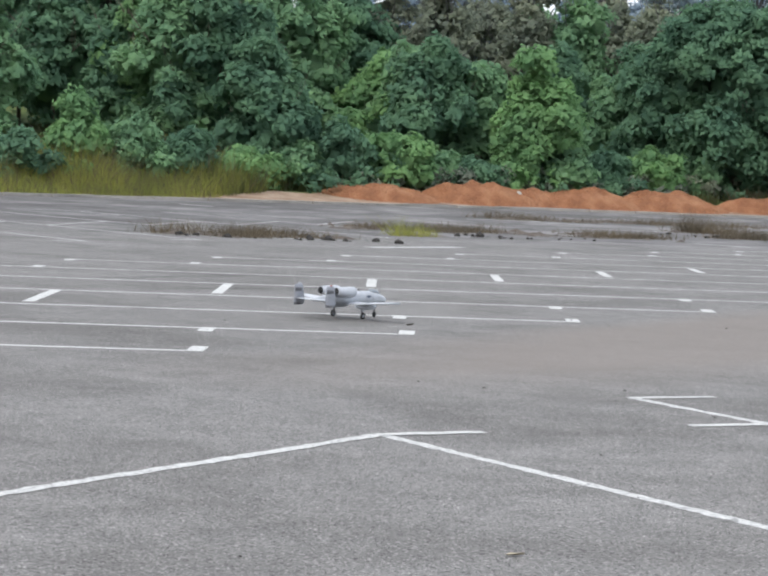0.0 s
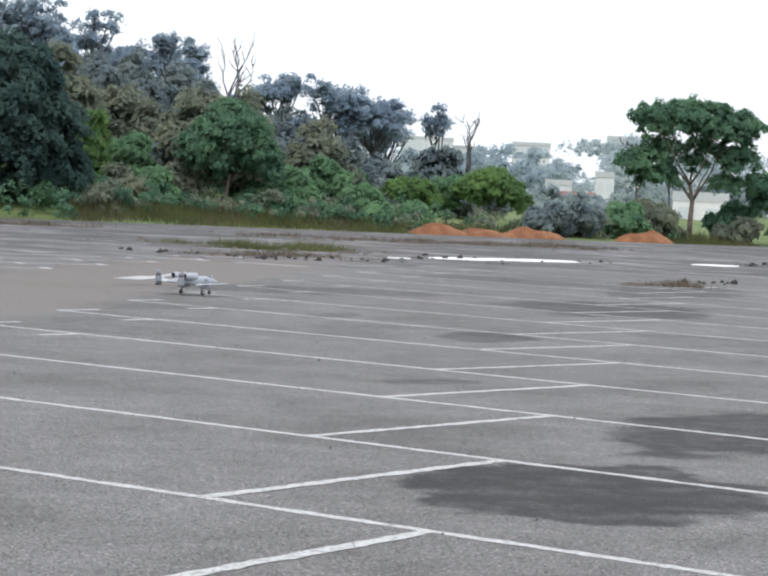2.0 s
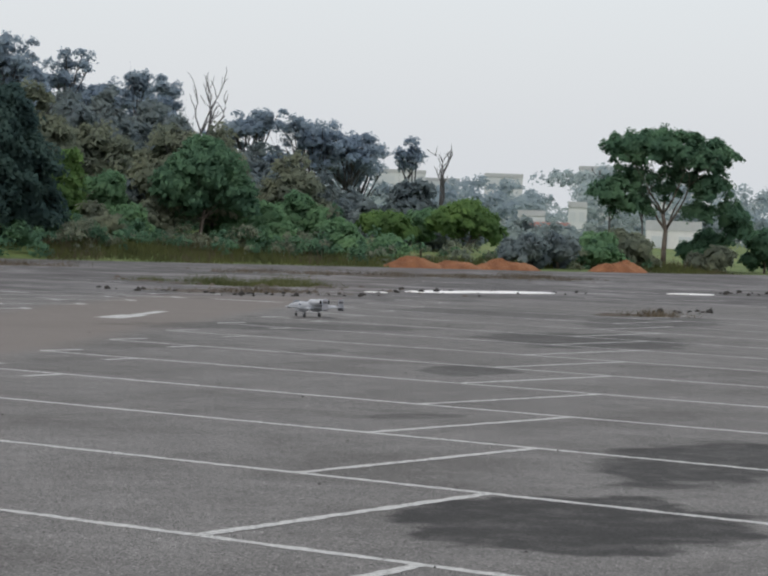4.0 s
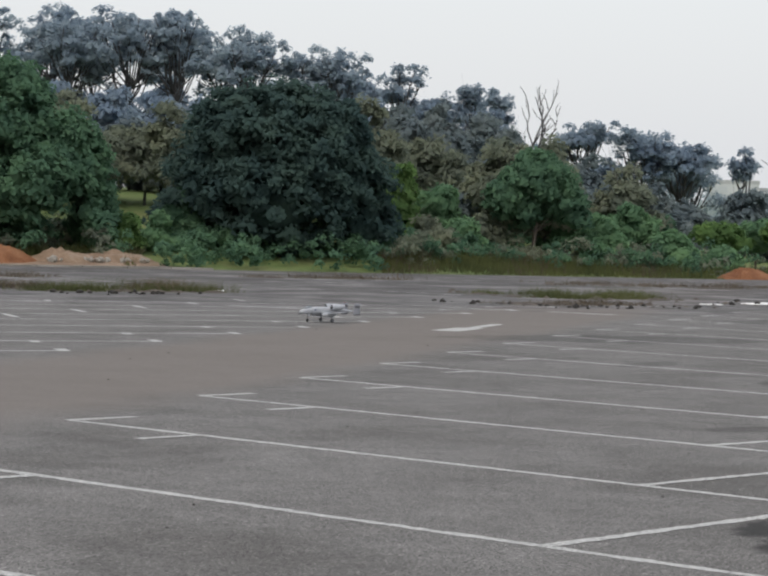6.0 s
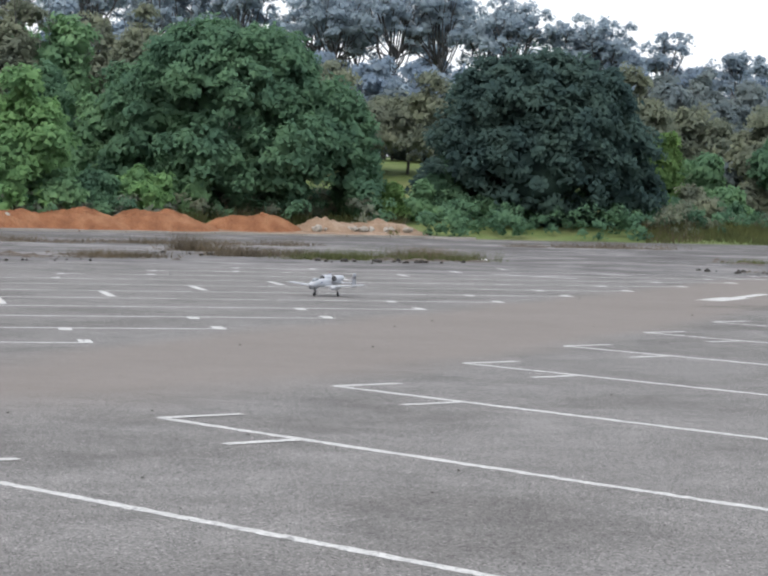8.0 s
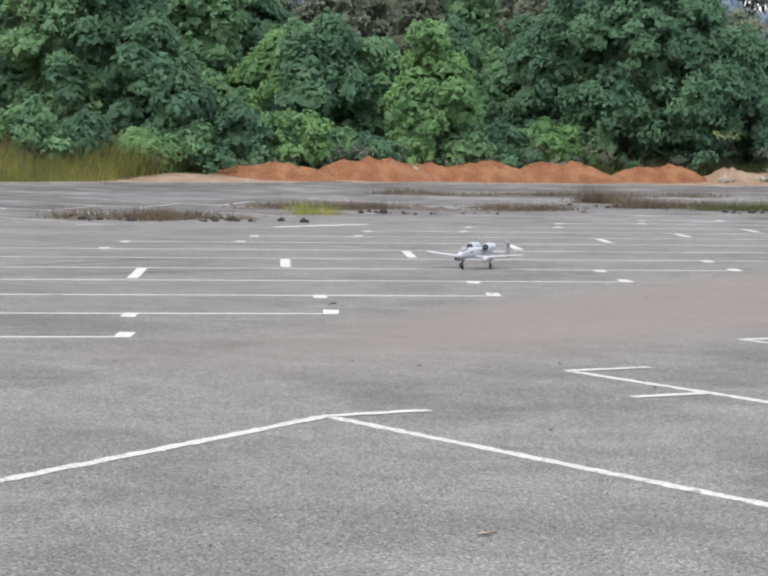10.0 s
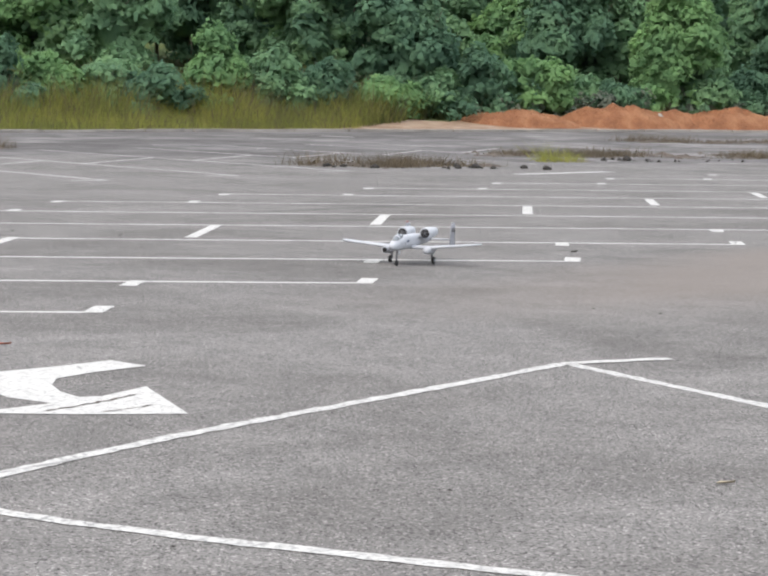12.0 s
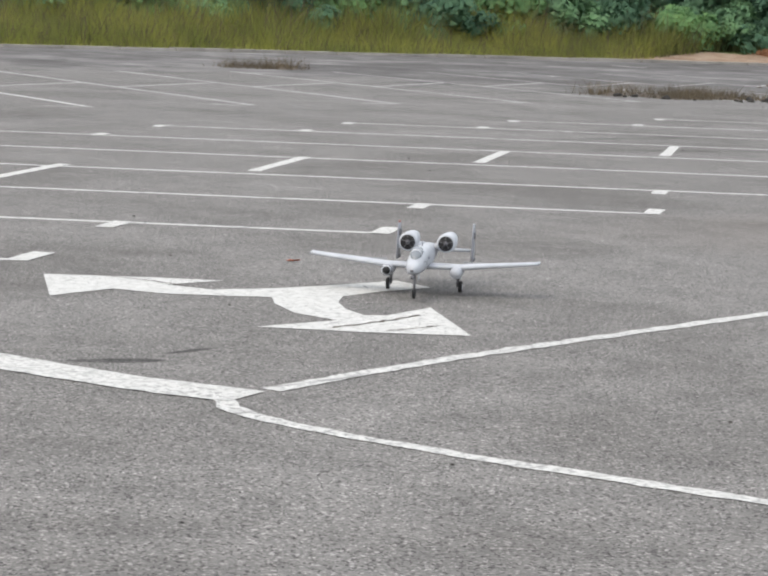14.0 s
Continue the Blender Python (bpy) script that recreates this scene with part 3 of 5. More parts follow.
def near_block():
    """Slanting bays on the near side of the lane: long dividers, corner strokes, end lines."""
    D, N = (0.6925, -0.7214), (0.7214, 0.6925)
    apex = [(-2.90 + 0.83 * k + 0.0115 * k * k, 11.44 + 2.81 * k - 0.006 * k * k) for k in range(-1, 14)]
    for i, p in enumerate(apex):
        if i == 0:
            continue
        ribbon([p, add(p, D if i > 1 else (0.715, -0.699), 11.3)], 0.078, seed=i)
        ribbon([add(p, N, -0.02), add(p, N, 0.62)], 0.09, 0.004, "corner_stroke", 50 + i)
        q = add(p, D, 1.36)
        if i > 1:
            ribbon([add(q, N, 0.0), add(q, N, -0.56)], 0.09, 0.004, "corner_stroke", 70 + i)
        if i + 1 < len(apex):
            ribbon([add(p, D, 4.83 + 0.07 * i), add(apex[i + 1], D, 6.05 + 0.14 * min(i, 5))], 0.078, 0.003, "end_line", 90 + i)
        q = add(p, D, 11.3)
        ribbon([q, add(q, N, -0.6)], 0.09, 0.004, "corner_stroke", 110 + i)


def far_block():
    """Bays on the other side of the lane, in two rows back to back."""
    E, N = (-0.925, -0.38), (-0.24, 0.97)
    front = [(-6.90 + 0.76 * k + 0.0135 * k * k, 10.06 + 2.765 * k - 0.0075 * k * k) for k in range(15)]
    for k, p in enumerate(front):
        ribbon([p, add(p, E, 12.2)], 0.085, seed=200 + k)
        ribbon([add(add(p, E, 0.06), N, -0.04), add(add(p, E, 0.06), N, 0.40)], 0.125, 0.004, "corner_mark", 220 + k)
        q = add(p, E, 1.65)
        ribbon([add(q, N, 0.05), add(q, N, -0.38)], 0.12, 0.004, "corner_mark", 240 + k)
        q = add(p, E, 12.1)
        ribbon([add(q, N, 0.05), add(q, N, -0.32)], 0.12, 0.004, "corner_mark", 260 + k)
        q = add(p, E, 10.6)
        ribbon([add(q, N, -0.05), add(q, N, 0.32)], 0.12, 0.004, "corner_mark", 280 + k)
        i = k - 3
        ribbon([(-9.19 + 0.845 * i, 16.7 + 2.68 * i), (-9.71 + 0.875 * i, 18.63 + 2.57 * i)], 0.11, 0.003, "end_line", 300 + k)


def left_block():
    """Slanting bays across the next lane."""
    D, N = (-0.80, 0.60), (0.60, 0.80)
    for k in range(-2, 7):
        p = (-14.85 + 0.84 * k, 27.14 + 2.68 * k)
        ribbon([p, add(p, D, 10.8)], 0.10, seed=400 + k)
        ribbon([add(p, N, 0), add(p, N, -0.6)], 0.1, 0.004, "corner_stroke", 420 + k)
        ribbon([add(p, D, 4.9), add((p[0] + 0.84, p[1] + 2.68), D, 6.3)], 0.1, 0.003, "end_line", 440 + k)
    ribbon([(-9.74, 35.66), (-8.74, 37.74)], 0.26, 0.004, "faded_line", 499)
    # remains of older rows towards the far edge
    rnd = random.Random(9)
    for i in range(46):
        x = rnd.uniform(-24, 22)
        y = rnd.uniform(42, 66) + (6 if x > 6 else 0)
        a = radians(rnd.choice((23, 25, -42, -38)))
        L = rnd.uniform(0.5, 2.4)
        if behind(x, y) < -4:
            ribbon([(x, y), (x + L * math.cos(a), y + L * math.sin(a))], rnd.uniform(0.1, 0.3), 0.004, "faded_line", 500 + i)


def island():
    """The rounded corner where the bays end, and the broad stop line."""
    ribbon([(-2.90, 11.44), (-3.27, 10.05), (-3.52, 9.15), (-3.72, 8.40), (-3.86, 7.70), (-3.95, 7.20)], 0.08, 0.003, "corner_line", 600)
    ribbon([(-4.00, 6.94), (-3.90, 6.79), (-3.72, 6.68), (-3.50, 6.60), (-3.20, 6.53), (-2.80, 6.46), (-2.30, 6.395), (-1.22, 6.27), (0.4, 6.09), (3.5, 5.8)], 0.08, 0.003, "corner_line", 601)
    ribbon([(-3.95, 7.02), (-4.45, 7.03), (-5.05, 7.14), (-7.5, 7.55)], 0.27, 0.004, "stop_line", 602)


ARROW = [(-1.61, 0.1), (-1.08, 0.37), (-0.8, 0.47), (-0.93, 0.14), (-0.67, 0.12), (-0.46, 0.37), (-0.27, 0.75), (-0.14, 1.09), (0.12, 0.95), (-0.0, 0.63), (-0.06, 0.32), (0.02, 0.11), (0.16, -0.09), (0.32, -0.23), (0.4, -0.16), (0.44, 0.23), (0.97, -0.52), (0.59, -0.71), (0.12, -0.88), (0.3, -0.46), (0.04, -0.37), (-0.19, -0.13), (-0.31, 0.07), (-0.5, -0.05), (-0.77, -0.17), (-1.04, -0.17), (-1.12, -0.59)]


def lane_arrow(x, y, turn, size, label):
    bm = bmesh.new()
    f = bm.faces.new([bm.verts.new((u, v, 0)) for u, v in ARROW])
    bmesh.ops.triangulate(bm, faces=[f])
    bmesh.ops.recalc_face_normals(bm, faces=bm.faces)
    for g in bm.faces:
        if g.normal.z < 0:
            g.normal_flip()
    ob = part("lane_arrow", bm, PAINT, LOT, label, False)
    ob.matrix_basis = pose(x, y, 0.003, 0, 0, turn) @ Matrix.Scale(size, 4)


near_block()
far_block()
left_block()
island()
def surface_crack(pts, width, seed):
    """A dark crack that has opened in the paint or the asphalt."""
    rnd = random.Random(seed)
    line = []
    for (x0, y0), (x1, y1) in zip(pts, pts[1:]):
        line += [(x0 + (x1 - x0) * i / 6 + rnd.uniform(-0.012, 0.012), y0 + (y1 - y0) * i / 6 + rnd.uniform(-0.012, 0.012)) for i in range(6)]
    v, f = [], []
    for i, (x, y) in enumerate(line):
        a, b = line[max(i - 1, 0)], line[min(i + 1, len(line) - 1)]
        L = math.hypot(b[0] - a[0], b[1] - a[1]) or 1
        nx, ny = -(b[1] - a[1]) / L, (b[0] - a[0]) / L
        w = width * rnd.uniform(0.25, 1.0) * (1 if 0 < i < len(line) - 1 else 0.1)
        v += [(x + nx * w, y + ny * w, 0.0052), (x - nx * w, y - ny * w, 0.0052)]
        if i:
            f.append((2 * i - 2, 2 * i - 1, 2 * i + 1, 2 * i))
    ob = new("surface_crack", mesh_of("surface_crack", v, f, DARK_SOIL))
    ob.parent = LOT


surface_crack([(-4.52, 8.78), (-4.46, 8.98), (-4.4, 9.26), (-4.37, 9.5)], 0.012, 1)
surface_crack([(-4.28, 8.87), (-4.22, 9.01), (-4.15, 9.22)], 0.010, 2)
surface_crack([(1.9, 52.6), (2.8, 53.6), (4.0, 54.2), (4.9, 54.7)], 0.07, 4)
surface_crack([(-6.3, 9.75), (-5.95, 9.72), (-5.6, 9.6)], 0.007, 3)
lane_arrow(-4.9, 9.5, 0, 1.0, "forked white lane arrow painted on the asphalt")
ribbon([(2.98, 34.30), (3.50, 35.60)], 0.42, 0.003, "arrow_head", 700)
ribbon([(3.50, 35.60), (4.10, 37.40)], 0.2, 0.003, "arrow_stem", 701)


def pale_patch(x, y, w, d, turn, seed):
    """A thin ragged skin on the old asphalt, its white imitating sky sheen on wet ground."""
    rnd = random.Random(seed)
    bm = bmesh.new()
    n = 34
    top, low = [], []
    for i in range(n):
        a = 2 * math.pi * i / n
        r = 1 + rnd.uniform(-0.16, 0.16)
        c, s = math.cos(a), math.sin(a)
        px, py = math.copysign(abs(c) ** 0.5, c) * w / 2 * r, math.copysign(abs(s) ** 0.7, s) * d / 2 * r
        top.append(bm.verts.new((px, py, 0.02)))
        low.append(bm.verts.new((px * 1.02, py * 1.03, -0.01)))
    bm.faces.new(top)
    for i in range(n):
        bm.faces.new((top[(i + 1) % n], top[i], low[i], low[(i + 1) % n]))
    bmesh.ops.recalc_face_normals(bm, faces=bm.faces)
    ob = part("pale_patch", bm, SHEEN_WHITE, None, smooth=False)
    ob.matrix_basis = pose(x, y, 0, 0, 0, turn)
    tagged(ob, "thin white patch imitating sky sheen on wet asphalt", "patch", "", "structure")


# Matte white painted in place of the sky's reflection.
SHEEN_WHITE = rough_material("painted_white_sheen", [(0.3, (0.55, 0.55, 0.54)), (0.5, (0.78, 0.78, 0.77)), (0.7, (0.85, 0.85, 0.84))], 1.2)
for i, (x, y, w, d, a) in enumerate(((13.6, 55.0, 4.6, 1.1, 38), (10.5, 52.2, 0.5, 0.4, 20), (20.3, 59.3, 1.3, 0.8, 32), (-0.9, 53.2, 1.0, 0.9, 20))):
    pale_patch(x, y, w, d, a, i)


# ---- trees ----
def gz(x, y):
    return ground_z(x, y)


def big_trees():
    tree("tree", -9.2, 82.8, gz(-9.2, 82.8) - 0.2, [(-0.4, 0, 4.3, 2.9, 2.8, 2.2), (-2.9, 0.3, 2.9, 1.7, 1.8, 1.6), (2.2, 0.2, 3.3, 1.9, 1.8, 1.7), (-1.3, -0.6, 5.4, 1.7, 1.7, 1.2), (1.0, -0.2, 5.3, 1.3, 1.5, 1.1), (-1.0, -2.0, 2.0, 1.4, 1.2, 1.0), (3.6, 0.4, 2.4, 1.1, 1.2, 1.4), (-3.7, 0, 1.5, 1.0, 1.1, 1.2), (1.8, -1.7, 2.3, 1.5, 1.1, 1.2), (4.1, 0.2, 1.2, 0.7, 0.9, 0.9), (0.2, -1.2, 1.2, 2.6, 1.2, 0.8), (-2.7, -0.4, 4.4, 1.2, 1.2, 1.0)],
         1250, 92, 0.46, 0.11, LEAF_MANGO, "tall dense deep green broadleaf tree behind soil heaps", fill=0.5, trunk_r=0.15, trunk_h=2.4, bark=PALE_BARK, seed=11, limbs=6, limb_len=2.6)
    tree("tree", 1.25, 87.0, gz(1.25, 87) - 0.35, [(0, 0, 3.2, 3.3, 3.2, 2.8), (-2.3, 0, 2.2, 1.7, 1.9, 1.9), (2.5, 0, 2.3, 1.7, 1.9, 2.0), (-1.0, -0.8, 4.7, 1.9, 2.0, 1.4), (1.5, -0.6, 4.5, 1.8, 1.8, 1.4), (0, -2.0, 2.0, 2.6, 1.3, 1.9), (-3.2, 0, 1.1, 1.1, 1.2, 1.1), (3.3, 0, 1.2, 1.1, 1.2, 1.2), (0.2, 0, 5.4, 1.3, 1.4, 0.9), (2.3, 0, 4.4, 0.9, 1.0, 0.8)],
         1250, 92, 0.44, 0.11, LEAF_DARK, "broad rounded very dark green tree with foliage to the ground", fill=0.5, trunk_r=0.2, trunk_h=1.8, seed=12, limbs=6, limb_len=2.4)
    tree("tree", 11.5, 92.5, gz(11.5, 92.5) - 0.1, [(0, 0, 3.0, 1.35, 1.3, 1.2), (-1.1, 0, 2.4, 0.8, 0.9, 0.7), (1.2, 0, 2.3, 0.8, 0.9, 0.7), (0.1, 0, 3.7, 0.9, 0.9, 0.6), (1.5, 0, 1.7, 0.5, 0.6, 0.45), (-0.4, 0, 2.0, 0.7, 0.8, 0.5)],
         260, 80, 0.34, 0.10, LEAF_MANGO, "small round-headed green tree on a bare trunk", trunk_r=0.08, trunk_h=1.7, seed=13, limbs=5, limb_len=1.2)
    tree("tree", 23.86, 100.0, gz(23.86, 100), [(-0.1, 0, 1.75, 1.2, 1.2, 0.65), (-0.9, 0, 1.5, 0.75, 0.8, 0.45), (0.9, 0, 1.5, 0.75, 0.8, 0.5), (0.0, 0, 2.2, 0.8, 0.8, 0.35), (1.45, 0, 1.1, 0.4, 0.5, 0.3)],
         170, 75, 0.28, 0.095, LEAF_BRIGHT, "low spreading bright green tree on the lawn", trunk_r=0.07, trunk_h=0.8, seed=14, limbs=6, spread=1.5, limb_len=1.2)
    tree("tree", 20.65, 101.0, gz(20.65, 101), [(0, 0, 1.25, 0.9, 0.9, 0.6), (0.7, 0, 1.0, 0.6, 0.7, 0.4), (-0.6, 0, 1.4, 0.6, 0.6, 0.4)],
         110, 70, 0.27, 0.095, LEAF_BRIGHT, "low bushy bright green tree on the lawn", trunk_r=0.05, trunk_h=0.6, seed=15, limbs=5, limb_len=0.8)
    tree("tree", 22.4, 102.0, gz(22.4, 102), [(0, 0, 1.3, 0.7, 0.8, 0.6), (0.3, 0, 1.6, 0.5, 0.5, 0.4)],
         70, 70, 0.25, 0.095, LEAF_GREEN, "small leaning green tree on the lawn", trunk_r=0.05, trunk_h=0.7, seed=16, limbs=4, limb_len=0.8)
    tree("tree", 34.0, 103.5, gz(34.0, 103.5), [(-0.3, 0, 5.2, 1.7, 1.6, 1.0), (-1.9, 0, 5.1, 1.1, 1.1, 0.95), (1.6, 0, 4.9, 1.2, 1.1, 1.1), (2.7, 0, 5.0, 0.8, 0.8, 0.6), (0.2, 0, 5.9, 1.3, 1.2, 0.5), (-2.5, 0, 3.4, 1.0, 1.0, 0.7), (-1.6, 0, 2.7, 0.9, 0.8, 0.55), (2.1, 0, 3.5, 0.9, 0.9, 0.8), (2.9, 0, 2.3, 1.0, 0.9, 0.8), (-1.3, 0.4, 4.0, 0.9, 0.9, 0.6), (1.0, 0.4, 4.1, 0.8, 0.8, 0.5), (1.5, 0, 2.6, 0.6, 0.6, 0.5), (3.6, 0, 1.7, 0.6, 0.7, 0.6), (0.2, 0.6, 3.5, 0.6, 0.6, 0.35)],
         560, 76, 0.3, 0.085, LEAF_MANGO, "tall open-crowned green tree with forking limbs", trunk_r=0.12, trunk_h=2.5, seed=17, limbs=8, limb_len=2.3, depth=2, fill=0.36, droop=0.6)


def shrubs():
    rnd = random.Random(21)
    rows = [
        (6.2, 92.5, 2.2, 3.3, LEAF_BRIGHT, "tall yellow-green shrub beside the dark tree"),
        (7.9, 94.0, 2.4, 2.5, LEAF_GREEN, "green shrub at the car park edge"),
        (8.6, 92.0, 1.8, 1.5, LEAF_GREEN, "green shrub at the car park edge"),
        (9.6, 93.0, 2.0, 1.4, LEAF_DRY, "dull olive brown shrub at the edge"),
        (7.2, 91.0, 2.4, 1.1, LEAF_DRY, "low dull brown shrub at the edge"),
        (13.3, 96.5, 2.6, 2.0, LEAF_GREEN, "rounded mid green shrub"),
        (14.3, 94.0, 2.6, 1.7, LEAF_GREEN, "rounded mid green shrub"),
        (15.6, 95.5, 3.0, 2.3, LEAF_GREEN, "rounded mid green shrub"),
        (17.0, 94.3, 2.4, 1.6, LEAF_GREEN, "fresh green shrub at the lawn edge"),
        (17.6, 99.5, 2.6, 1.9, LEAF_MANGO, "deep green shrub behind the lawn edge"),
        (19.6, 95.5, 1.8, 0.8, LEAF_GREEN, "low mid green shrub"),
        (25.4, 95.3, 1.8, 1.3, LEAF_DUSK, "dense grey-green shrub by the lawn"),
        (27.0, 96.3, 2.2, 1.2, LEAF_DUSK, "dense grey-green shrub by the lawn"),
        (29.4, 98.5, 2.2, 1.6, LEAF_GREEN, "rounded mid green shrub"),
        (31.2, 100.0, 2.4, 1.7, LEAF_DRY, "dull olive brown shrub"),
        (36.4, 104.5, 2.4, 1.7, LEAF_MANGO, "dense deep green shrub"),
        (39.2, 104.5, 2.2, 2.3, LEAF_MANGO, "dense deep green shrub"),
        (41.4, 106.5, 2.6, 1.7, LEAF_MANGO, "dense deep green shrub"),
        (36.0, 102.0, 2.0, 1.0, LEAF_DRY, "dull olive brown shrub"),
        (-3.9, 83.3, 1.3, 1.2, LEAF_BRIGHT, "fresh green shrub beside a rubble heap"),
        (-5.4, 84.0, 1.4, 1.0, LEAF_GREEN, "mid green shrub behind a rubble heap"),
        (-2.9, 84.6, 1.4, 1.1, LEAF_GREEN, "mid green shrub beside the dark tree"),
        (-2.2, 86.0, 1.5, 1.9, LEAF_MANGO, "deep green shrub beside the dark tree"),
    ]
    for i, (x, y, w, h, leaf, label) in enumerate(rows):
        shrub(x, y, gz(x, y), w, h, leaf, label, 40 + i, int(60 * w * h ** 0.5), 66, 0.095, "shrubs along the car park edge", clump_r=0.27)
    # thick green wall of saplings behind the long grass and the soil heaps
    for i in range(32):
        t = i / 31
        x = -52 + 39 * t
        y = 53 + 26 * t + 3.5 * math.sin(i * 2.1) + (2.0 if i % 2 else 5.5)
        if behind(x, y) < 3.2:
            y += 4.0
        h = rnd.uniform(5.0, 6.6) * (1.0 if x < -24 else 0.7)
        w = rnd.uniform(2.8, 4.2)
        leaf = (LEAF_GREEN, LEAF_MANGO, LEAF_GREEN, LEAF_MANGO, LEAF_FRESH)[i % 5]
        name = {"mid_green_leaves": "mid green", "deep_green_leaves": "deep green", "fresh_green_leaves": "fresh green"}[leaf.name]
        tree("tree", x, y, gz(x, y), lobe_set(300 + i, w, 0.2, h, 9), int(74 * w), 72, 0.42, 0.125, leaf, "bushy " + name + " tree in the dense thicket", trunk_r=0.07, trunk_h=h * 0.5, seed=300 + i, group="thicket trees", limbs=5, limb_len=h * 0.35)
    for i in range(11):
        x, y, h, w = -50 + 2.6 * i, 68 + 1.5 * i + rnd.uniform(-1, 1), rnd.uniform(6.0, 7.2), rnd.uniform(3.8, 4.8)
        tree("tree", x, y, gz(x, y), lobe_set(350 + i, w, 0.1, h, 9), int(60 * w), 60, 0.48, 0.125, (LEAF_MANGO, LEAF_GREEN)[i % 2], "tall bushy green tree at the back of the thicket", trunk_r=0.07, trunk_h=h * 0.5, seed=350 + i, group="thicket trees", limbs=5, limb_len=h * 0.35)
    for i in range(22):
        t = i / 21
        x = -36 + 25 * t
        y = 52.5 + 27.5 * t
        while behind(x, y) < 3.0:
            y += 0.5
        y += rnd.uniform(0, 1.5)
        h = rnd.uniform(1.0, 2.3)
        shrub(x, y, gz(x, y), rnd.uniform(2.0, 3.2), h, (LEAF_GREEN, LEAF_MANGO, LEAF_FRESH)[i % 3], "leafy green shrub at the foot of the thicket", 700 + i, 130, 66, 0.10, "thicket shrubs", clump_r=0.3)


def gum_trees():
    # x and y of the foot, height of the top, spread, height of the lowest leaves, density, lean
    for i, (x, y, top, w, low, dense, lean) in enumerate((
            (-24.0, 112, 12.6, 4.6, 7.6, 1.1, 0), (-20.4, 115, 12.2, 4.8, 7.8, 1.1, 0), (-16.6, 118, 12.0, 4.8, 8.2, 1.0, 0),
            (-12.6, 118, 12.3, 4.2, 8.2, 1.1, 0), (-8.9, 119, 12.0, 4.2, 7.4, 1.4, 0), (-5.9, 118, 12.1, 4.2, 7.4, 1.4, 0),
            (-2.8, 118, 12.1, 3.4, 7.2, 1.4, 0), (0.4, 118, 11.05, 3.7, 7.0, 1.4, 0), (2.55, 118, 10.2, 1.8, 7.2, 0.8, 0),
            (4.9, 118, 10.4, 3.5, 6.6, 1.4, 0), (7.3, 118, 9.7, 2.5, 6.2, 0.8, 0.7), (17.3, 118, 7.1, 3.0, 4.4, 1.1, 0),
            (11.3, 118, 8.5, 1.1, 6.6, 1.3, 0), (12.7, 119, 8.5, 1.3, 6.2, 1.2, -0.2), (20.3, 118, 6.6, 3.4, 3.2, 1.4, 0), (22.2, 119, 6.75, 3.8, 2.8, 1.4, 0), (25.0, 118, 5.75, 1.4, 3.2, 0.9, 0),
            (9.4, 118, 7.9, 2.8, 5.6, 1.3, 0), (15.4, 119, 5.9, 2.2, 4.0, 1.2, 0), (12.1, 117, 7.2, 2.0, 5.0, 1.1, 0),
            (-14.6, 126, 12.4, 4.4, 8.4, 1.2, 0), (-10.6, 127, 12.6, 4.6, 8.0, 1.4, 0), (-7.4, 126, 12.5, 4.4, 8.0, 1.4, 0),
            (-4.3, 127, 12.4, 4.2, 8.0, 1.4, 0), (-0.8, 126, 11.2, 3.6, 7.6, 1.3, 0), (5.6, 126, 9.6, 2.8, 7.0, 1.3, 0),
            (-18.6, 124, 12.4, 4.4, 8.4, 1.1, 0), (-22.4, 120, 12.6, 4.6, 8.0, 1.1, 0), (23.3, 122, 5.4, 3.2, 2.4, 1.3, 0), (19.0, 122, 5.0, 3.0, 2.6, 1.3, 0))):
        gum_tree(x, y, top + 0.38, w * 1.06, low, 900 + i, dense, lean=lean)
    # bare dead trees
    for i, (x, y, top, lean, depth) in enumerate(((13.9, 118, 8.7, 0.15, 2), (10.4, 117, 8.0, 0.1, 1), (26.6, 118, 5.4, 0.1, 1), (46.0, 152, 5.4, 0.2, 2), (49.0, 154, 5.6, -0.1, 2), (-19.0, 92, 7.2, 0.2, 2))):
        rnd = random.Random(60 + i)
        z = gz(x, y)
        h = top - z
        root = thing("dead_tree", x, y, z, "bare grey dead tree with crooked limbs", "tree", "dead trees")
        bm = bmesh.new()
        stem, rad = crooked(bm, rnd, (0, 0, -0.4), (lean * 0.4, 0, 1), h * 0.45 + 0.4, 0.12, 0.09, 6)
        ends = []
        for k in range(3):
            a = 2.1 * k + rnd.random()
            twig_wood(bm, rnd, stem[-1 - (k == 2)], (math.cos(a) * 0.42 + lean, math.sin(a) * 0.4, 1.0), h * rnd.uniform(0.36, 0.5), 0.07, depth + 1 if h < 5.2 else depth, 0.34, ends)
        part("trunk", bm, GREY_BARK, root)


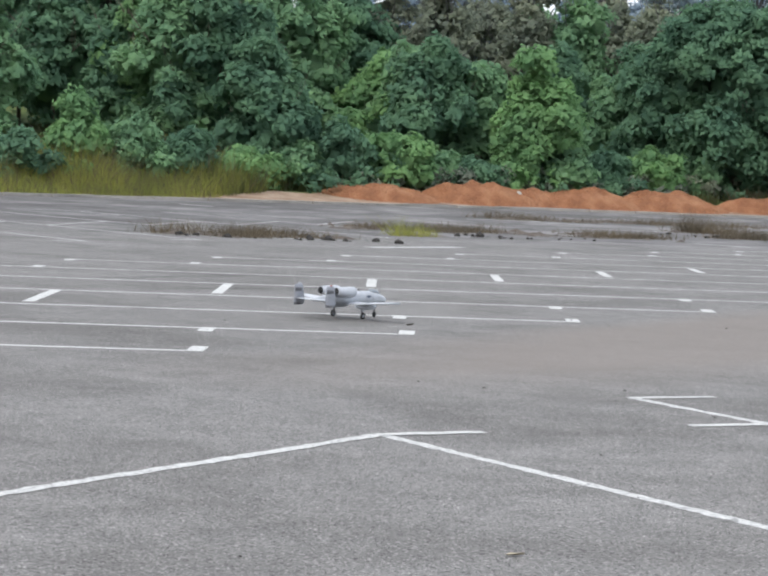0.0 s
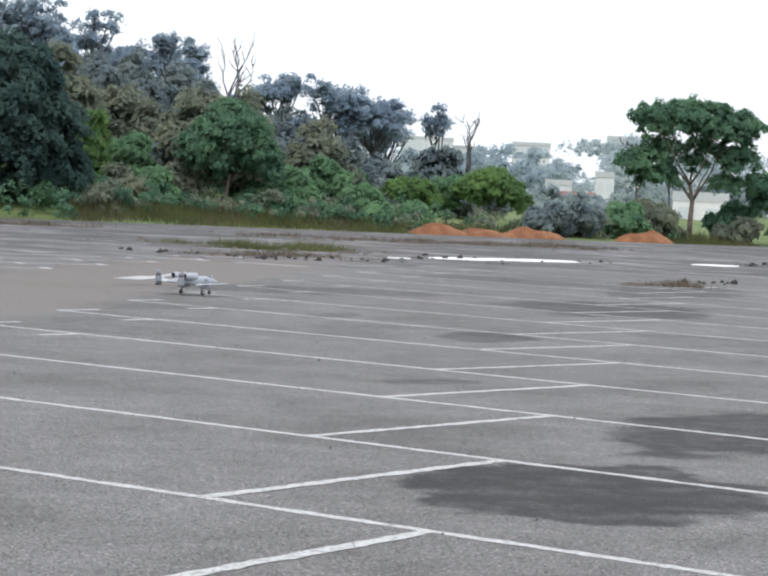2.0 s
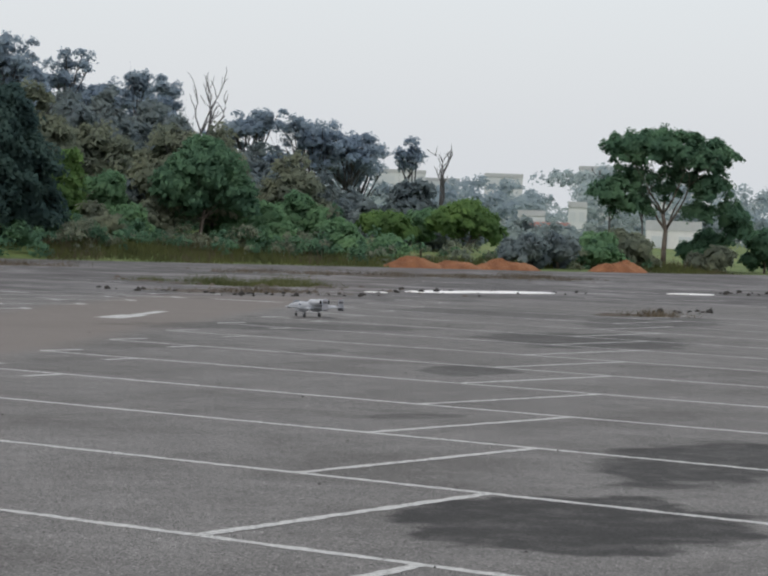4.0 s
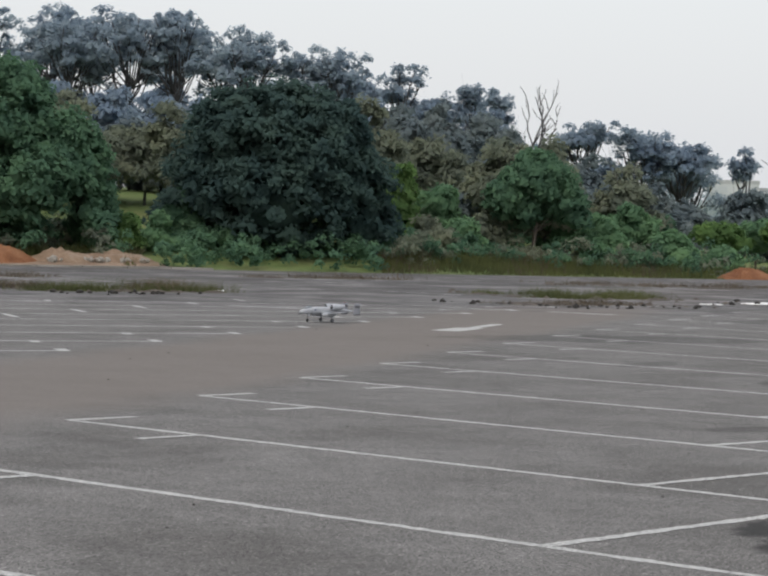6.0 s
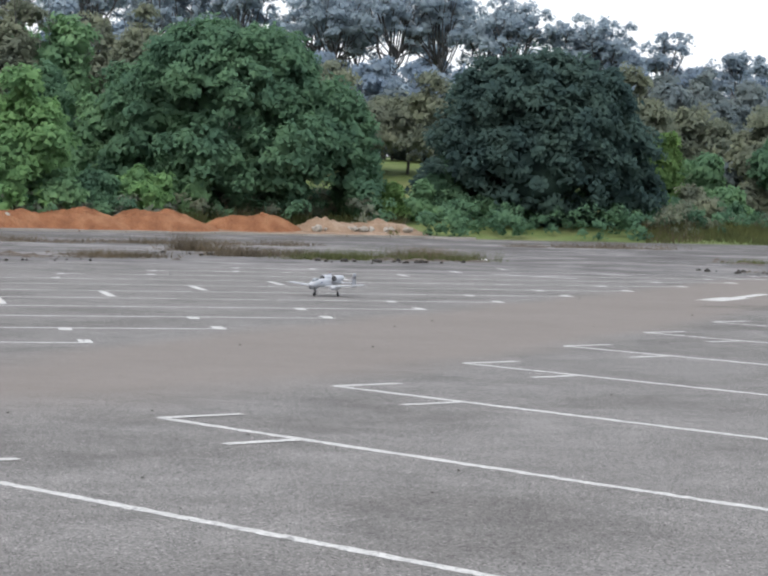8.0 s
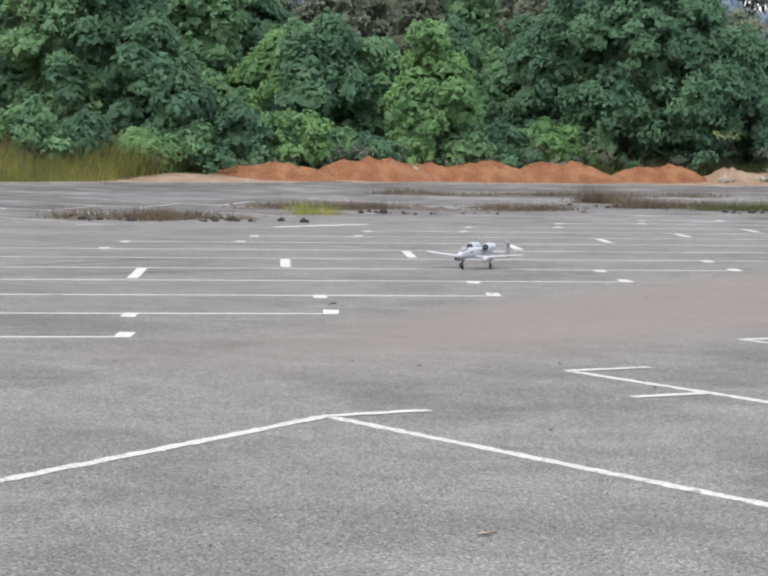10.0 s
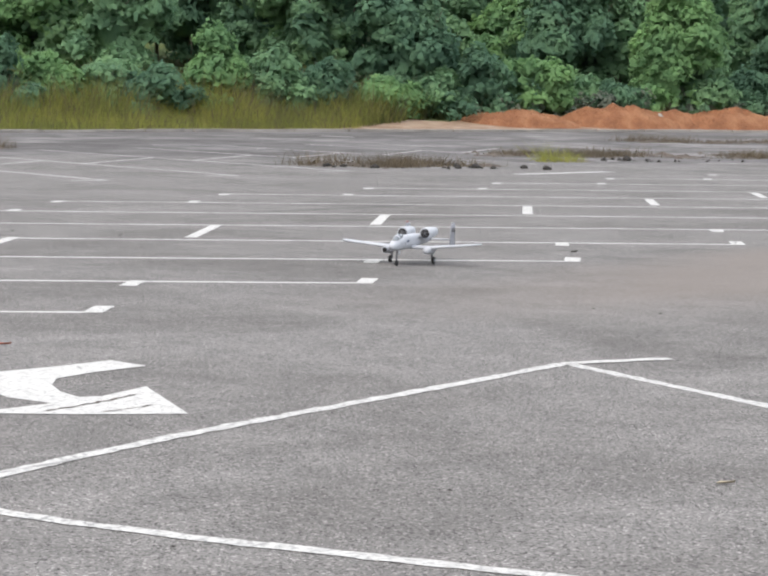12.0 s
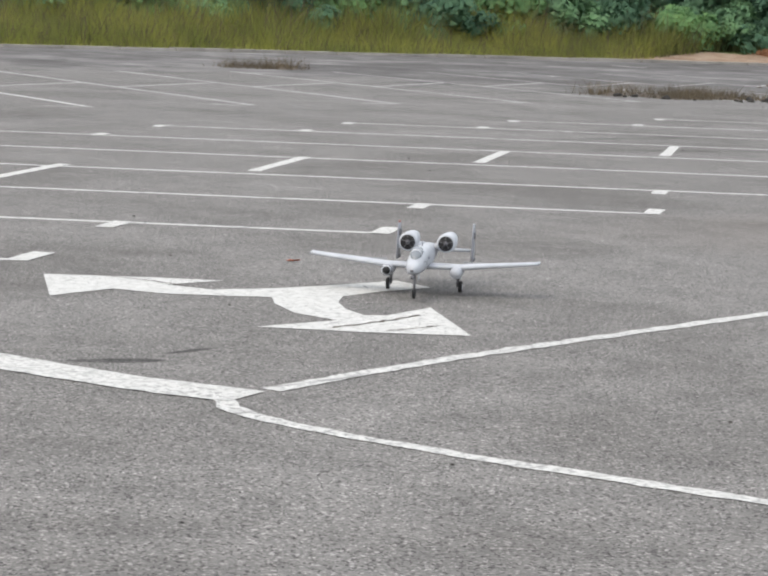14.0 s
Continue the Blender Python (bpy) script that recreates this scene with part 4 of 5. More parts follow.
def woodland():
    """Dull, twiggy scrub woodland that fills the rise behind the single trees."""
    rnd = random.Random(77)

    def ceiling_at(x):
        stops = ((-60, 9.8), (-20, 9.2), (-14, 8.4), (-8, 6.8), (0, 6.4), (8, 6.4), (12, 6.2), (16, 4.4), (20, 3.2), (26, 2.4))
        for (a, p), (b, q) in zip(stops, stops[1:]):
            if x < b:
                return p + (q - p) * (x - a) / (b - a)
        return 2.2
    kinds = {"brown": (LEAF_DRY, "thin dull olive brown tree in scrub woodland"), "dusk": (LEAF_DUSK, "dull grey-green tree in scrub woodland"), "hazy": (LEAF_GUM, "grey-blue tree in the woods behind, leaves paled for haze"), "green": (LEAF_GREEN, "mid green tree in scrub woodland")}
    plan = []
    for i in range(34):
        x = -50 + 66 * i / 33 + rnd.uniform(-0.8, 0.8)
        plan.append((x, 99 + rnd.uniform(-3, 4) - max(0, (-14 - x)) * 0.55, ceiling_at(x) * 0.95 + rnd.uniform(-0.9, 0.3), "green" if x < -16 and i % 3 == 0 else "brown"))
    for i in range(26):
        x = -32 + 58 * i / 25 + rnd.uniform(-0.6, 0.6)
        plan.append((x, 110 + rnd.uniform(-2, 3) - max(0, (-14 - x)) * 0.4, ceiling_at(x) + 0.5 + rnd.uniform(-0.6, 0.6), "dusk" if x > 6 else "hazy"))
    for i in range(11):
        x = -38 + 24 * i / 10 + rnd.uniform(-0.5, 0.5)
        plan.append((x, 91 + rnd.uniform(-2, 2) - max(0, (-14 - x)) * 0.6, 8.4 + rnd.uniform(-0.7, 0.8), "green" if i % 4 == 1 else "brown"))
    for i in range(14):
        x = -22 + 34 * i / 13
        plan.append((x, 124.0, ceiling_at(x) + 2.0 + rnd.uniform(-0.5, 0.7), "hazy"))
    plan += [(-5.0, 108, 5.6, "dusk"), (-3.6, 109, 5.4, "dusk"), (-2.2, 108, 5.7, "dusk"), (-0.8, 107, 5.4, "dusk"), (10.6, 104, 4.2, "dusk"), (12.6, 105, 4.0, "dusk"), (14.2, 106, 3.6, "dusk")]
    for i, (x, y, top, kind) in enumerate(plan):
        if -5.6 < x < -2.0 and y < 106:
            top, low = top - 0.3, 0.3
        else:
            low = 0.1 if x > -14 else 0.03
        z = gz(x, y)
        h = max(1.6, top - z)
        w = rnd.uniform(3.2, 4.6)
        leaves, label = kinds[kind]
        thin = kind == "brown"
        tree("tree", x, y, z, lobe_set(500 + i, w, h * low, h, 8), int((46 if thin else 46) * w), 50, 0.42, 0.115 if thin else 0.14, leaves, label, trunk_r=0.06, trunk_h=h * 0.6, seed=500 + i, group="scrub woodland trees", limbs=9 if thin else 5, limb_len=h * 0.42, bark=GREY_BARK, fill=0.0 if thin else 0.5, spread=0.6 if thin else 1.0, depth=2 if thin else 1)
    # low tangle among the stems
    rng = np.random.default_rng(55)
    c = []
    for i in range(150):
        x = rng.uniform(-46, 17.5)
        y = rng.uniform(104, 114) - max(0, (-14 - x)) * 0.55
        c.append((x, y, gz(x, y) + rng.uniform(0.1, 0.9), rng.uniform(0.9, 1.8), 1.0, rng.uniform(0.5, 1.0)))
    p, o = spray_points(rng, c, 1500, 50, 0.4)
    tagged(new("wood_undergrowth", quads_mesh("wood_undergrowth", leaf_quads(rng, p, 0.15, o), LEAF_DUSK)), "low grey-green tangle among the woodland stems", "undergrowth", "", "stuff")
    # the far hillside to the open side, and nearer woods before it, hazed by leaf colour
    rng = np.random.default_rng(5)
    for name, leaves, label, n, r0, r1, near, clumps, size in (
            ("far_woods", LEAF_FAR, "wooded hillside far off, leaves tinted pale blue for haze", 170, 280, 345, False, 1500, 0.34),
            ("hazy_woods", LEAF_HAZY, "woods beyond the lawn, leaves tinted blue-green for haze", 60, 150, 200, True, 900, 0.2)):
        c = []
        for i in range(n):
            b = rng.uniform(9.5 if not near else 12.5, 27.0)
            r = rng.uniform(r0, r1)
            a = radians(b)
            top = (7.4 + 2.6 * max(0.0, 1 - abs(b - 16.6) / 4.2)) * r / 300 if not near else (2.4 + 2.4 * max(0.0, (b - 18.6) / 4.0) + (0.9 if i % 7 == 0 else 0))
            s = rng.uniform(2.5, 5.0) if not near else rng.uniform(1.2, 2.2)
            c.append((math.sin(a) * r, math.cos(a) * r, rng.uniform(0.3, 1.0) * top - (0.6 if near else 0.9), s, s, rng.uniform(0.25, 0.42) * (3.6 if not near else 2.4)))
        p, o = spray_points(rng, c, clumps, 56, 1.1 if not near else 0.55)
        # normals tipped up and towards the camera to even out contrast, like haze
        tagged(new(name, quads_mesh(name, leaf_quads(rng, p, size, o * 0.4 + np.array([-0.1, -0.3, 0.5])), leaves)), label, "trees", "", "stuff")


def undergrowth():
    """Low tangled growth at the foot of the trees, along the whole far edge."""
    rng = np.random.default_rng(71)
    for name, leaves, label, share in (("undergrowth", LEAF_MANGO, "low dark green tangled undergrowth under the trees", 1.0), ("dry_undergrowth", LEAF_DRY, "low dull brown undergrowth along the verge", 0.6)):
        lobes = []
        while len(lobes) < int(230 * share):
            i = rng.integers(4, 11)
            (x0, y0), (x1, y1) = EDGE[i - 1], EDGE[i]
            t, d = rng.random(), rng.uniform(0.7, 9.0)
            L = math.hypot(x1 - x0, y1 - y0)
            x, y = x0 + (x1 - x0) * t - (y1 - y0) / L * d, y0 + (y1 - y0) * t + (x1 - x0) / L * d
            if (d < 2.6 and not -2.6 < x < 5.2) or (leaves == LEAF_DRY and -3.0 < x < 5.4):
                continue
            if (-5 < x < -2.6 or 19.5 < x < 26 or x > 33) and rng.random() < 0.9:
                continue
            h = rng.uniform(0.3, 0.8)
            lobes.append((x, y, gz(x, y) + h * 0.5, rng.uniform(0.6, 1.3), 0.7, h))
        p, o = spray_points(rng, lobes, int(1300 * share), 50, 0.28)
        tagged(new(name, quads_mesh(name, leaf_quads(rng, p, 0.095, o), leaves)), label, "undergrowth", "", "stuff")


big_trees()
undergrowth()
shrubs()
gum_trees()
woodland()


# ---- long grass and weeds ----
def grass_belt():
    rng = np.random.default_rng(8)
    # long yellow grass on the bank, by distance along the edge and behind it
    pts = []
    while len(pts) < 95000:
        i = rng.integers(1, 5)
        (x0, y0), (x1, y1) = EDGE[i - 1], EDGE[i]
        t = rng.random()
        if i == 1 and t < 0.6:
            continue
        if i == 4 and rng.random() < 0.75:
            continue
        d = rng.uniform(0.2, 6.5)
        L = math.hypot(x1 - x0, y1 - y0)
        x, y = x0 + (x1 - x0) * t - (y1 - y0) / L * d, y0 + (y1 - y0) * t + (x1 - x0) / L * d
        if x > -22.6 + d * 0.3 - 1.6 * rng.random() ** 2:
            continue
        pts.append((x, y, gz(x, y), 0.22 + min(d, 3.0) * 0.26))
    p = np.array(pts)
    # tussocks: height and share of green change from place to place
    tuss = np.sin(p[:, 0] * 1.9 + 2.0 * np.sin(p[:, 1] * 0.8)) * 0.5 + np.sin(p[:, 1] * 1.3 + p[:, 0] * 0.7) * 0.5
    h = p[:, 3] * rng.uniform(0.5, 1.3, len(p)) * (1.0 + 0.32 * tuss)
    pick = rng.random(len(p))
    green = pick < np.clip((p[:, 1] - 62.5) / 9.0, 0.12, 0.9)
    dry = ~green & (rng.random(len(p)) < 0.16)
    for name, sel, mat, tall, label in (("long_grass", ~green & ~dry, BLADE_GOLD, 1.0, "tall yellow-green grass on the bank"), ("green_grass", green, BLADE_GREEN, 0.85, "rough green grass and weeds on the bank"), ("dry_grass", dry, BLADE_DRY, 1.3, "dry brown seeding grass stalks on the bank")):
        tagged(new(name, blades(name, rng, p[sel, 0], p[sel, 1], p[sel, 2] - 0.03, h[sel] * tall * 0.9, 0.026, mat, 0.42)), label, "grass", "", "stuff")
    pts = []
    while len(pts) < 24000:
        i = rng.integers(4, 11)
        (x0, y0), (x1, y1) = EDGE[i - 1], EDGE[i]
        t, d = rng.random(), rng.uniform(0.1, 5.0)
        L = math.hypot(x1 - x0, y1 - y0)
        x, y = x0 + (x1 - x0) * t - (y1 - y0) / L * d, y0 + (y1 - y0) * t + (x1 - x0) / L * d
        if ((-22.5 < x < -3.8 or 18.3 < x < 31) and d < 3.2) or -3.4 < x < 5.0:
            continue
        pts.append((x, y, gz(x, y), 0.12 + 0.12 * min(d, 3)))
    p = np.array(pts)
    dry = (np.sin(p[:, 0] * 1.3 + np.sin(p[:, 1] * 2.0)) + rng.normal(0, 0.6, len(p))) > 1.25
    tagged(new("dry_verge_grass", blades("dry_verge_grass", rng, p[dry, 0], p[dry, 1], p[dry, 2] - 0.03, 1.15 * p[dry, 3] * rng.uniform(0.5, 1.5, dry.sum()), 0.035, BLADE_DRY, 0.35)), "tall dry seeding grass along the verge", "grass", "", "stuff")
    p = p[~dry]
    tagged(new("verge_grass", blades("verge_grass", rng, p[:, 0], p[:, 1], p[:, 2] - 0.03, 0.75 * p[:, 3] * rng.uniform(0.4, 1.5, len(p)), 0.045, BLADE_GREEN)), "rough green grass along the verge", "grass", "", "stuff")


def weed_strip(x, y, length, width, turn, h, n, material, label, seed):
    """Weeds and soil that have grown over a broken joint of the asphalt."""
    rng = np.random.default_rng(seed)
    root = thing("weed_strip", x, y, 0, label, "weeds", "weed strips on the old asphalt", turn)
    bm = bmesh.new()
    rnd = random.Random(seed)
    for i in range(int(length * 3)):
        s, q = rnd.uniform(-0.5, 0.5) * length, rnd.gauss(0, 0.25) * width
        r = rnd.uniform(0.15, 0.4)
        c = bm.verts.new((s, q, rnd.uniform(0.03, 0.07)))
        ring = [bm.verts.new((s + math.cos(a) * r * rnd.uniform(0.8, 1.5), q + math.sin(a) * r * 0.7, 0.002)) for a in [k * math.pi / 4 for k in range(8)]]
        for k in range(8):
            bm.faces.new((c, ring[k], ring[(k + 1) % 8]))
    for i in range(int(length * 9)):
        s, q = rnd.uniform(-0.55, 0.55) * length, rnd.gauss(0, 0.4) * width
        r = rnd.uniform(0.03, 0.11)
        c = bm.verts.new((s, q, r * rnd.uniform(0.3, 0.6)))
        ring = [bm.verts.new((s + math.cos(a) * r * rnd.uniform(0.7, 1.3), q + math.sin(a) * r, 0.002)) for a in [k * math.pi / 3 for k in range(6)]]
        for k in range(6):
            bm.faces.new((c, ring[k], ring[(k + 1) % 6]))
    tagged(part("soil", bm, DARK_SOIL, root), "", "", "", "stuff")
    tuft = rng.uniform(-0.5, 0.5, (max(6, int(length * 2.2)), 2)) * (length, width)
    k = rng.integers(0, len(tuft), n)
    bx = tuft[k, 0] + rng.normal(0, min(0.34, length * 0.16), n)
    by = tuft[k, 1] + rng.normal(0, 0.22, n)
    th = rng.uniform(0.4, 1.2, len(tuft))
    ob = new("growth", blades("growth", rng, bx, by, np.zeros(n), 1.0 * h * th[k] * rng.uniform(0.2, 1.2, n), 0.014, material, 0.6))
    ob.parent = root
    tagged(ob, "", "", "", "stuff")


grass_belt()
for i, (x, y, l, w, a, h, n, m, lab) in enumerate((
        (-12.3, 38.0, 3.0, 0.9, 40, 0.22, 900, BLADE_DRY, "dry brown weeds on broken asphalt"),
        (-10.0, 46.8, 6.8, 2.8, 30, 0.2, 1700, BLADE_DRY, "dry brown weeds with a yellow tuft"),
        (-10.8, 42.2, 0.7, 0.5, 30, 0.32, 130, BLADE_GOLD, "yellow-green grass tuft on old asphalt"),
        (-7.0, 54.0, 1.6, 0.9, 20, 0.5, 420, BLADE_DRY, "tall dry weed clump on old asphalt"),
        (-3.6, 52.0, 5.5, 1.6, 25, 0.28, 1500, BLADE_DRY, "dry brown and green weeds"),
        (-2.4, 50.8, 4.0, 0.8, 25, 0.26, 900, BLADE_GREEN, "low green weeds on broken asphalt"),
        (-8.8, 60.5, 9.0, 2.0, 30, 0.2, 1000, BLADE_DRY, "sparse dry weeds on broken asphalt"),
        (2.5, 70.0, 5.0, 1.0, 24, 0.25, 500, BLADE_DRY, "sparse dry weeds near the far edge"),
        (8.4, 56.0, 5.0, 5.0, 25, 0.2, 1500, BLADE_GREEN, "wide patch of low olive weeds"),
        (7.6, 49.8, 4.6, 1.2, 25, 0.15, 420, BLADE_DRY, "dry brown weeds and soil clods"),
        (15.5, 73.0, 14.0, 4.0, 22, 0.22, 1500, BLADE_DRY, "thin dry weeds by the puddle"),
        (-22.5, 41.8, 1.5, 0.6, 55, 0.22, 350, BLADE_DRY, "dark dry weeds on broken asphalt"),
        (13.2, 41.5, 1.4, 0.5, 20, 0.14, 200, BLADE_DRY, "small dark weed tuft"))):
    weed_strip(x, y, l, w, a, h, int(n * 2.4), m, lab, 800 + i)


# ---- soil heaps, rubble, stones ----
def heap(name, x, y, w, d, h, turn, material, label, seed, category="soil mound", group="soil mounds"):
    bm = bmesh.new()
    nx, ny = 60, 26
    grid = []
    for j in range(ny):
        row = []
        for i in range(nx):
            u, v = 2 * i / (nx - 1) - 1, 2 * j / (ny - 1) - 1
            r = min(1, math.hypot(u, v))
            z = h * (1 - r * r) ** 1.1 * (0.85 + 0.45 * noise.noise((u * 2 + seed, v * 2, seed))) + 0.26 * h * (noise.noise((u * 6, v * 5, seed * 3.1)) + 0.5 * noise.noise((u * 15, v * 11, seed * 1.7))) * (1 - r) - 0.12 * r ** 6
            row.append(bm.verts.new((u * w / 2, v * d / 2, max(z, -0.1))))
        grid.append(row)
    for j in range(ny - 1):
        for i in range(nx - 1):
            bm.faces.new((grid[j][i], grid[j][i + 1], grid[j + 1][i + 1], grid[j + 1][i]))
    ob = part(name, bm, material, None)
    ob.matrix_basis = pose(x, y, gz(x, y) + 0.02, 0, 0, turn)
    return tagged(ob, label, category, group)


for i, (x, y, w, h) in enumerate(((-19.3, 70.4, 4.4, 0.50), (-16.6, 72.6, 5.0, 0.66), (-13.7, 74.6, 4.8, 0.60), (-11.2, 76.4, 4.8, 0.56), (-8.3, 78.6, 4.0, 0.50), (-15.2, 73.8, 4.0, 0.56))):
    heap("soil_mound", x, y, w, 2.6, h, 27, SOIL, "heap of loose orange laterite soil", 20 + i)
for i, (x, y, w, h) in enumerate(((19.6, 90.6, 2.8, 0.42), (21.4, 91.2, 3.0, 0.30), (23.6, 91.8, 3.6, 0.46), (29.4, 95.4, 3.2, 0.52))):
    heap("soil_mound", x, y, w, 2.2, h, 20, SOIL, "small heap of orange laterite soil", 40 + i)
heap("rubble_mound", -5.9, 79.7, 2.8, 1.8, 0.42, 27, PALE_SOIL, "low heap of pale sandy soil", 51, "rubble mound", "rubble mounds")
heap("rubble_mound", -4.2, 80.7, 3.4, 1.8, 0.34, 27, PALE_SOIL, "low heap of soil and broken stone", 52, "rubble mound", "rubble mounds")


def stone_mesh(seed):
    bm = bmesh.new()
    bmesh.ops.create_icosphere(bm, subdivisions=1, radius=1)
    rnd = random.Random(seed)
    for v in bm.verts:
        v.co *= rnd.uniform(0.7, 1.2)
        v.co.z *= 0.7
    me = bpy.data.meshes.new("stone")
    bm.to_mesh(me)
    bm.free()
    me.materials.append(STONE)
    return me


STONES = [stone_mesh(i) for i in range(4)]
_r = random.Random(15)
for i in range(34):
    ob = new("stone", STONES[i % 4])
    s = _r.uniform(0.06, 0.17)
    if i < 4:
        x, y, z = -15.6 + _r.uniform(-0.4, 0.4), 73.0 + _r.uniform(-0.2, 0.2), 0.45
    else:
        x = -4.6 + _r.uniform(-1.6, 1.6)
        y = 79.7 + (x + 4.6) * 0.5 + _r.uniform(-0.3, 0.6)
        z = 0.22
    ob.matrix_basis = pose(x, y, z, _r.uniform(0, 90), 0, _r.uniform(0, 360)) @ Matrix.Scale(s * (1.5 if i < 4 else 1), 4)
    tagged(ob, "pale broken stone lying on a heap", "stone", "broken stones")


def litter():
    """Small grit, clods and leaf crumbs lying about on the asphalt."""
    rng = np.random.default_rng(31)
    rnd = random.Random(31)
    bm = bmesh.new()
    for i in range(260):
        d = rnd.uniform(6, 40)
        a = radians(rnd.uniform(-36, 20))
        x, y, r = math.sin(a) * d, math.cos(a) * d, rnd.choice((0.003, 0.004, 0.004, 0.006, 0.009)) * (0.7 + d / 22)
        top = bm.verts.new((x, y, r * 0.8))
        ring = [bm.verts.new((x + math.cos(k * 1.256) * r * rnd.uniform(0.7, 1.4), y + math.sin(k * 1.256) * r, 0.001)) for k in range(5)]
        for k in range(5):
            bm.faces.new((top, ring[k], ring[(k + 1) % 5]))
    tagged(part("grit", bm, PEBBLE, None), "dark grit and crumbs scattered on asphalt", "grit", "", "stuff")


litter()


def soil_clods():
    """Dark clods and broken bits strewn along the weed-grown joints."""
    rnd = random.Random(43)
    bm = bmesh.new()
    for (x0, y0), (x1, y1), n, spread in (((4.4, 49.5), (7.0, 46.9), 26, 0.35), ((6.6, 47.4), (9.8, 50.2), 30, 0.4), ((-13.6, 37.2), (-10.4, 37.9), 44, 0.3), ((21.6, 60.6), (24.6, 65.0), 22, 0.5), ((-7.6, 51.5), (-5.6, 50.6), 18, 0.4), ((-3.6, 48.2), (-1.2, 50.0), 24, 0.4), ((14.5, 43.8), (15.7, 44.9), 12, 0.2), ((10.6, 53.0), (17.0, 57.6), 30, 0.7), ((-11.2, 43.0), (-8.0, 44.4), 26, 0.4)):
        for i in range(n):
            t, r = rnd.random(), rnd.choice((0.02, 0.03, 0.03, 0.045, 0.07)) * rnd.uniform(0.7, 1.2)
            x, y = x0 + (x1 - x0) * t + rnd.gauss(0, spread), y0 + (y1 - y0) * t + rnd.gauss(0, spread)
            top = bm.verts.new((x + rnd.uniform(-0.3, 0.3) * r, y, r * rnd.uniform(0.8, 1.5)))
            mid = [bm.verts.new((x + math.cos(k * 1.047) * r * rnd.uniform(0.8, 1.2), y + math.sin(k * 1.047) * r, r * rnd.uniform(0.3, 0.7))) for k in range(6)]
            low = [bm.verts.new((v.co.x, v.co.y, 0.001)) for v in mid]
            for k in range(6):
                bm.faces.new((top, mid[k], mid[(k + 1) % 6]))
                bm.faces.new((mid[k], low[k], low[(k + 1) % 6], mid[(k + 1) % 6]))
    tagged(part("soil_clods", bm, PEBBLE, None, smooth=False), "dark soil clods strewn on the broken asphalt", "clods", "", "stuff")


soil_clods()


def dry_leaf(x, y, size, turn, label, material):
    bm = bmesh.new()
    prof = [(-1, 0, 0.1), (-0.5, 0.4, 0.25), (0.2, 0.45, 0.2), (1, 0, 0.35), (0.2, -0.4, 0.3), (-0.5, -0.38, 0.2)]
    mid = [bm.verts.new((-0.9, 0, 0.02)), bm.verts.new((0, 0, 0.02)), bm.verts.new((0.9, 0, 0.12))]
    v = [bm.verts.new(p) for p in prof]
    for f in ((v[0], mid[0], v[1]), (v[1], mid[0], mid[1]), (v[1], mid[1], v[2]), (v[2], mid[1], mid[2]), (v[2], mid[2], v[3]), (v[3], mid[2], v[4]), (v[4], mid[2], mid[1]), (v[4], mid[1], v[5]), (v[5], mid[1], mid[0]), (v[5], mid[0], v[0])):
        bm.faces.new(f)
    ob = part("dry_leaf", bm, material, None)
    ob.matrix_basis = pose(x, y, 0.004, 0, 0, turn) @ Matrix.Scale(size, 4)
    tagged(ob, label, "leaf", "fallen leaves")


LEAF_TAN = rough_material("tan_dead_leaf", [(0.3, (0.28, 0.24, 0.17)), (0.7, (0.45, 0.4, 0.3))], 3.0)
LEAF_RED = rough_material("red_dead_leaf", [(0.3, (0.35, 0.09, 0.06)), (0.7, (0.45, 0.16, 0.1))], 3.0)
dry_leaf(-1.48, 8.1, 0.035, 20, "tan dead leaf lying on the asphalt", LEAF_TAN)
dry_leaf(-5.84, 10.99, 0.038, 25, "red dead leaf lying on the asphalt", LEAF_RED)
dry_leaf(-4.79, 19.28, 0.045, 60, "dark dead leaf lying on the asphalt", DARK_SOIL)


